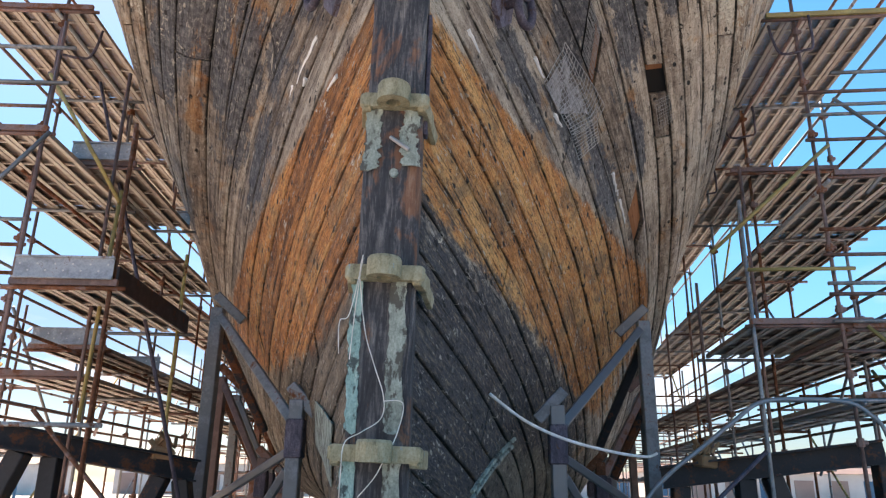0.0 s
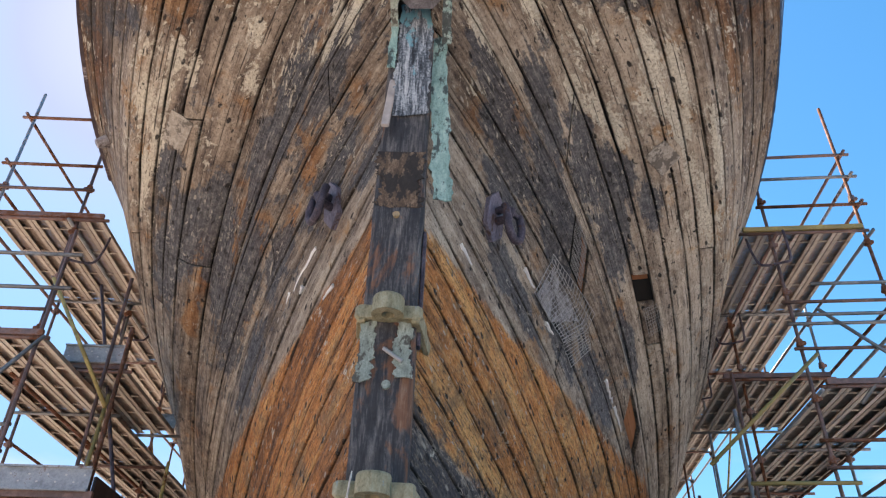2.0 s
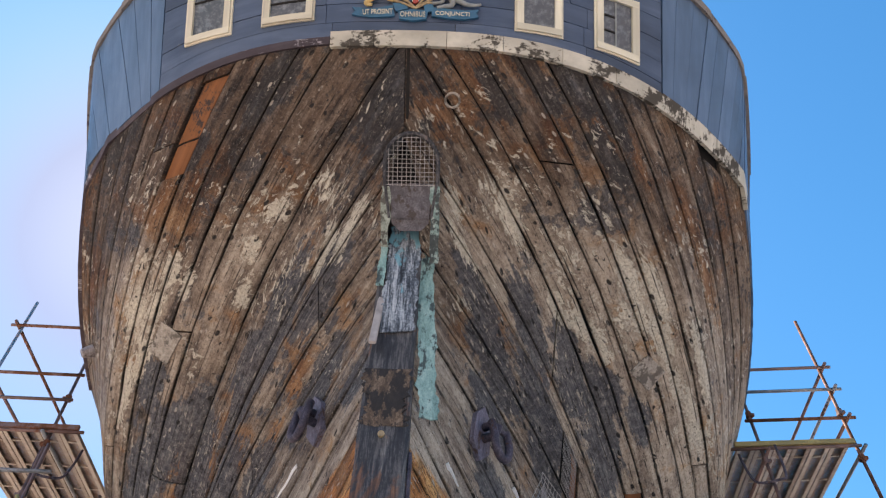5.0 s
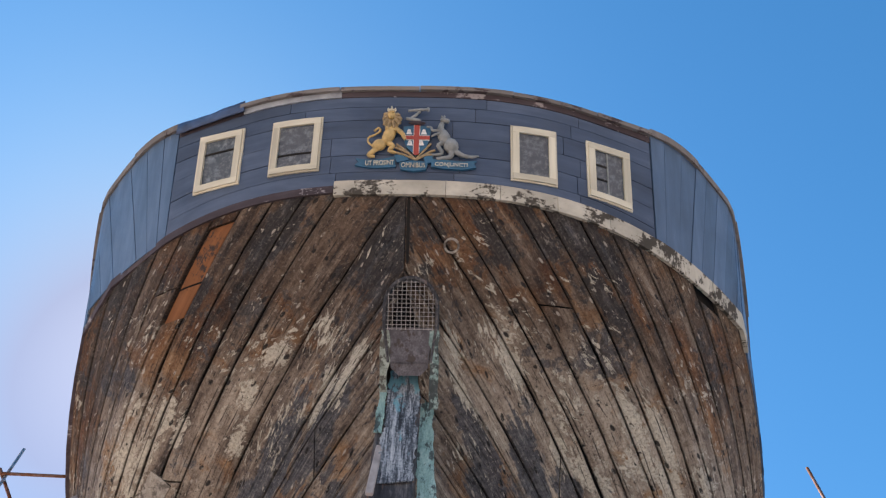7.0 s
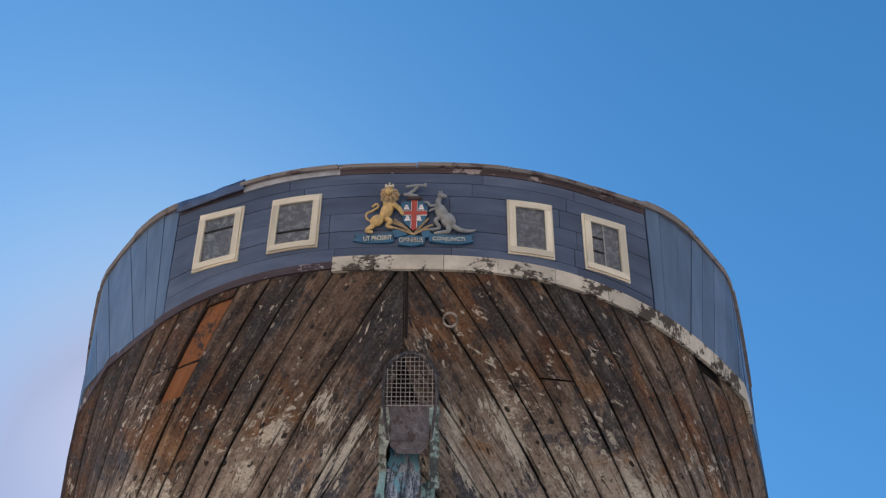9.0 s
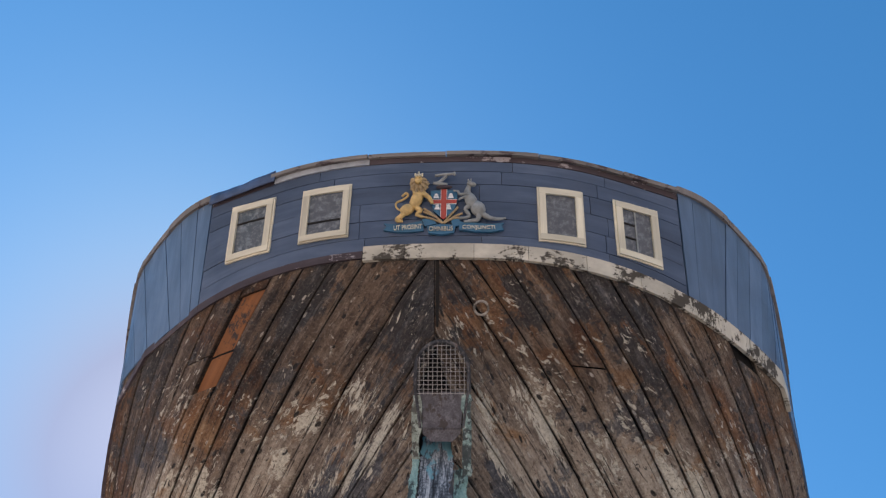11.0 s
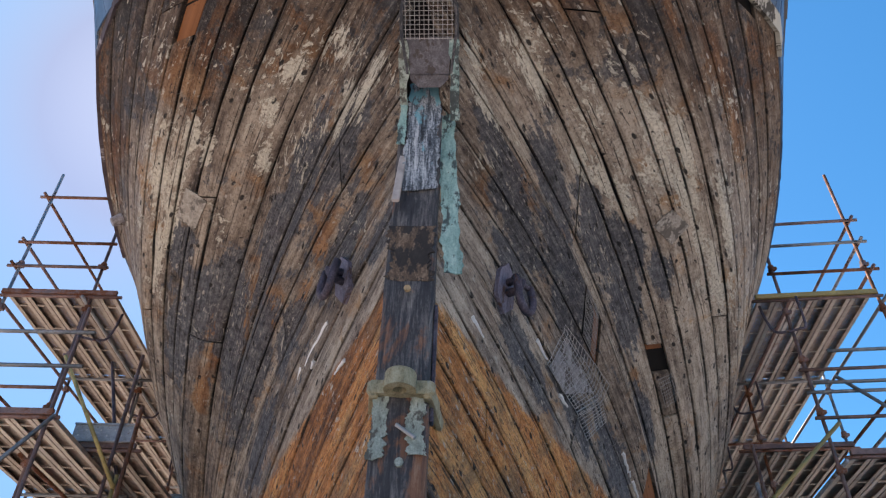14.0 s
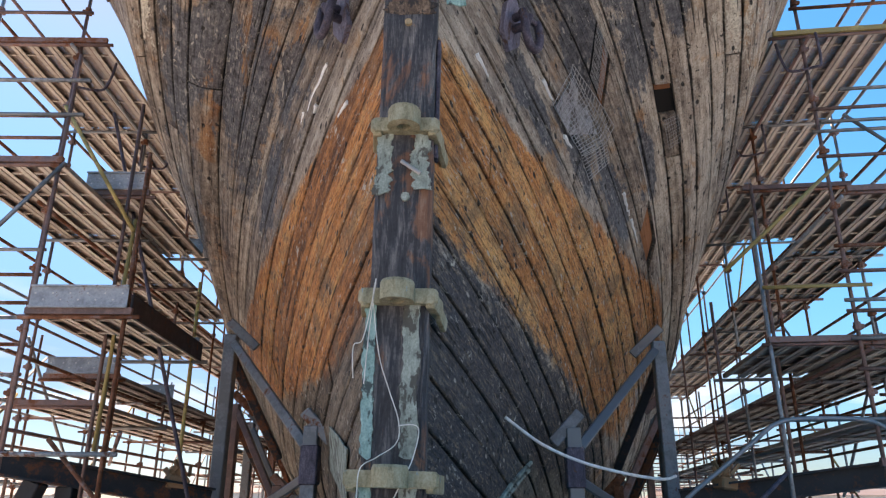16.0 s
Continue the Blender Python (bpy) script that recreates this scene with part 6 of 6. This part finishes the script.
cradle_frame(-1, (-2.93, 10.0, 3.95), (-1.28, 8.2, 2.48), MAT_STEEL)
cradle_frame(1, (3.05, 10.0, 3.80), (1.60, 8.2, 2.45), MAT_STEEL)
for k, y in enumerate((12.6, 15.4, 18.4, 21.4)):
    for sx in (-1, 1):
        cradle_frame(sx, (sx * (half_breadth(y + 0.4, 3.5) + 0.25), y + 0.4, 3.4), (sx * (half_breadth(y, 2.1) + 0.12), y, 2.0), MAT_RUST if k % 2 == 0 else MAT_STEEL)


def girder(p, q, legs, label):
    """A dark I-beam on raking legs."""
    g = empty("girder", label=label, category="girder", group="girders of the cradle")
    p, q = Vector(p), Vector(q)
    z = (q - p).normalized()
    x = Vector((-z.y, z.x, 0)).normalized()
    m = Matrix((z, x, z.cross(x))).transposed().to_4x4()
    ln = (q - p).length
    mid = (p + q) / 2
    up = m.to_3x3() @ Vector((0, 0, 1))
    if up.z < 0:
        up = -up
    part("flange", Shape().box(mid + up * 0.12, (ln, 0.26, 0.025), m, 0.004), MAT_GIRDER, g)
    part("flange", Shape().box(mid - up * 0.12, (ln, 0.26, 0.025), m, 0.004), MAT_GIRDER, g)
    part("web", Shape().box(mid, (ln, 0.02, 0.22), m), MAT_GIRDER, g)
    for a, dx in legs:
        at = p + (q - p) * a
        part("leg", beam_between(Shape(), at - up * 0.12, (at.x + dx, at.y, 0.0), 0.2, 0.2), MAT_GIRDER, g)


girder((-4.9, 7.6, 2.13), (-2.75, 9.3, 1.72), ((0.3, -0.75), (0.42, 0.0), (0.86, -0.7), (0.95, 0.3)), "black steel girder on raking legs beside the hull")
girder((5.3, 8.6, 2.02), (3.0, 9.4, 1.72), ((0.02, 0.0), (0.5, 0.6), (0.62, 0.0), (0.92, -0.1)), "black steel girder with rusty end plate beside the hull")


def timber_block(x, y, z, seed):
    """A broken block of raw timber with its splinters standing up."""
    rnd = random.Random(seed)
    b = empty("timber_block", Matrix.Translation((x, y, z)), label="splintered raw timber block lying on the girder", category="timber", group="timber blocks")
    part("block", Shape().box((0, 0, -0.06), (0.24, 0.2, 0.14), pose(0, 0, 0, 4, 6, 25), 0.02), MAT_TIMBER, b)
    for k in range(12):
        q = pose(0, 0, 0, rnd.uniform(-50, 50), rnd.uniform(-50, 50), rnd.uniform(0, 180))
        size = (rnd.uniform(0.025, 0.07), rnd.uniform(0.02, 0.05), rnd.uniform(0.12, 0.26))
        part("splinter", Shape().box((rnd.uniform(-0.12, 0.12), rnd.uniform(-0.08, 0.08), rnd.uniform(-0.02, 0.12)), size, q), MAT_TIMBER, b)


timber_block(-3.08, 9.05, 1.98, 71)
timber_block(3.48, 9.2, 1.97, 72)

# white cable hanging from the hull to the cradle, and a grey hose looped over the scaffolding
CABLE = ((0.82, 6.72, 2.39), (1.15, 6.9, 2.17), (1.54, 7.1, 2.02), (2.01, 7.4, 1.93), (2.43, 7.8, 1.90), (2.61, 8.0, 1.94))
tagged(part("cable", Shape().line(smooth_line(CABLE), 0.015, 7), MAT_CABLE, smooth=True), label="white plastic cable hanging from the hull to the cradle", category="cable")
HOSE = ((2.3, 8.15, 0.03), (2.36, 8.15, 1.2), (2.54, 8.15, 1.52), (2.8, 8.15, 1.77), (3.15, 8.15, 2.03), (3.51, 8.15, 2.30), (3.81, 8.15, 2.50), (4.27, 8.15, 2.54), (4.75, 8.15, 2.51), (4.97, 8.15, 2.38), (5.1, 8.15, 2.20), (5.2, 8.15, 1.6), (5.25, 8.1, 0.6), (5.3, 8.1, 0.03))
tagged(part("hose", Shape().line(smooth_line(HOSE), 0.024, 8), MAT_DECK_PALE, smooth=True), label="pale grey hose looped over the scaffolding tubes", category="hose")

# ---- the rest of the scaffolding: single tubes and far bays ----
for base, p, q, mat in ((left, (4.62, 9.0, 7.05), (2.25, 8.3, 0.4), MAT_IRON), (left, (4.71, 7.9, 6.51), (3.58, 7.9, 4.78), MAT_YELLOW), (left, (3.6, 7.95, 4.95), (3.66, 7.95, 2.2), MAT_YELLOW), (left, (4.0, 7.6, 2.3), (1.9, 8.0, 0.0), MAT_RUST),
                        (left, (3.15, 7.05, 0.05), (3.15, 7.05, 5.4), MAT_RUST), (left, (4.15, 7.05, 0.05), (4.15, 7.05, 6.7), MAT_RUST), (left, (5.35, 7.05, 0.05), (5.35, 7.05, 6.7), MAT_GALV),
                        (left, (3.75, 8.0, 0.05), (3.75, 8.0, 6.6), MAT_RUST), (left, (3.2, 9.4, 0.05), (3.2, 9.4, 4.6), MAT_YELLOW), (left, (4.15, 9.4, 0.05), (4.15, 9.4, 6.5), MAT_RUST),
                        (left, (3.9, 6.9, 6.25), (6.6, 6.9, 6.25), MAT_GALV), (left, (3.9, 6.9, 5.8), (6.6, 6.9, 5.8), MAT_GALV), (left, (3.0, 7.0, 2.1), (5.6, 7.0, 2.1), MAT_GALV), (left, (3.0, 7.0, 2.3), (5.2, 12.0, 2.3), MAT_RUST),
                        (left, (5.3, 6.9, 3.5), (4.0, 6.9, 5.2), MAT_GALV),
                        (right, (3.95, 8.4, 0.05), (3.95, 8.4, 5.0), MAT_GALV), (right, (3.95, 10.8, 0.05), (3.95, 10.8, 4.6), MAT_RUST), (right, (4.4, 9.6, 0.05), (4.4, 9.6, 6.0), MAT_RUST), (right, (5.08, 8.3, 5.68), (3.53, 8.3, 4.3), MAT_YELLOW),
                        (right, (3.9, 8.3, 2.55), (6.6, 8.3, 2.55), MAT_GALV), (right, (5.2, 8.2, 6.63), (7.2, 8.2, 6.63), MAT_GALV), (right, (4.9, 8.2, 6.18), (7.2, 8.2, 6.18), MAT_GALV),
                        (right, (5.2, 8.25, 6.3), (7.0, 8.25, 4.6), MAT_GALV), (right, (6.9, 8.25, 6.6), (5.4, 8.25, 5.0), MAT_GALV), (right, (3.9, 8.2, 4.05), (5.1, 8.2, 4.05), MAT_YELLOW), (right, (6.4, 8.35, 2.2), (5.2, 8.35, 3.4), MAT_YELLOW),
                        (right, (2.4, 8.5, 0.6), (3.9, 8.3, 2.0), MAT_IRON), (right, (5.0, 8.3, 1.3), (7.0, 8.3, 1.3), MAT_GALV)):
    tube_part(base, "tube", p, q, mat)
for base, x in ((left, 4.55), (right, 4.75)):
    for y in (8.2, 10.6, 13.0):
        part("hop_up_bracket", Shape().line(smooth_line(((x + 0.3, y, 7.5), (x + 0.3, y, 7.05), (x + 0.2, y, 6.98), (x - 0.05, y + 0.1, 7.0), (x - 0.12, y + 0.15, 7.2), (x - 0.14, y + 0.2, 7.5)), 4), 0.018, 7), MAT_IRON, base, smooth=True)
rnd = random.Random(21)
for base in (left, right):
    for j in range(7):
        y = 22.0 + j * 2.6
        for x in (4.9, 6.1, 7.4):
            upright(base, x, y, 0.05, 5.2 + rnd.uniform(-0.4, 0.6), MAT_GALV, (1.9, 3.4))
        for z in (1.2, 1.9, 2.6, 3.4, 4.2):
            tube_part(base, "ledger", (4.7, y, z), (7.6, y, z), MAT_GALV if (j + int(z)) % 2 else MAT_RUST)
    for z in (1.2, 1.9, 2.6, 3.4, 4.2):
        tube_part(base, "ledger", (4.95, 21.8, z), (4.95, 38.0, z), MAT_GALV)
        tube_part(base, "ledger", (7.45, 21.8, z + 0.1), (7.45, 38.0, z + 0.1), MAT_RUST)
    for j in range(5):
        tube_part(base, "brace", (7.5, 9.0 + j * 4.8, 0.3), (7.5, 13.8 + j * 4.8, 4.4), MAT_YELLOW if j % 2 else MAT_GALV)
    # a second line of standards further out
    for j in range(6):
        y = 8.6 + j * BAY
        upright(base, 7.45, y, 0.05, 4.6 + rnd.uniform(0, 0.5), MAT_GALV if j % 2 else MAT_RUST, (2.0, 3.2))
        tube_part(base, "transom_tube", (6.2, y, 2.0), (7.6, y, 2.0), MAT_GALV)
        tube_part(base, "transom_tube", (6.2, y, 3.2), (7.6, y, 3.2), MAT_RUST)
    for z in (1.1, 2.05, 3.25):
        tube_part(base, "ledger", (7.4, 8.4, z), (7.4, 22.0, z), MAT_GALV)

# ---- far yard: low sheds along the horizon ----
rnd = random.Random(33)
for k, (x, y, w, h) in enumerate(((-62, 90, 26, 3.4), (-34, 110, 30, 4.2), (-80, 120, 22, 6.0), (36, 95, 28, 3.6), (66, 105, 30, 4.4), (20, 130, 24, 3.2), (92, 125, 24, 5.5))):
    shed = empty("shed", label="low pale shed with a shallow roof far across the yard", category="shed", group="far sheds")
    part("wall", Shape().box((x, y, h / 2), (w, 9, h), bevel=0.05), MAT_FAR, shed)
    part("roof", Shape().add([(x - w / 2 - 0.4, y - 5, h), (x + w / 2 + 0.4, y - 5, h), (x + w / 2 + 0.4, y, h + 1.1), (x - w / 2 - 0.4, y, h + 1.1), (x + w / 2 + 0.4, y + 5, h), (x - w / 2 - 0.4, y + 5, h)],
                             [(0, 1, 2, 3), (3, 2, 4, 5), (0, 3, 5), (1, 4, 2), (0, 5, 4, 1)]), MAT_FAR_ROOF, shed)
    for j in range(int(w / 4)):
        part("door", Shape().box((x - w / 2 + 2 + j * 4, y - 4.52, 1.4), (2.2, 0.1, 2.8), bevel=0.02), MAT_FAR_ROOF if (j + k) % 3 else MAT_BANNER, shed)
tower = empty("crane_mast", label="slim blue lattice mast standing far off in the yard", category="mast")
for dx, dy in ((-0.5, 0), (0.5, 0), (0, 0.9)):
    part("chord", Shape().tube((-42 + dx, 70 + dy, 0), (-42 + dx, 70 + dy, 5.0), 0.12, 6), MAT_BANNER, tower)
for j in range(5):
    part("lacing", Shape().tube((-42.5, 70, j), (-41.5, 70, j + 1), 0.07, 5), MAT_BANNER, tower)

build_planking()
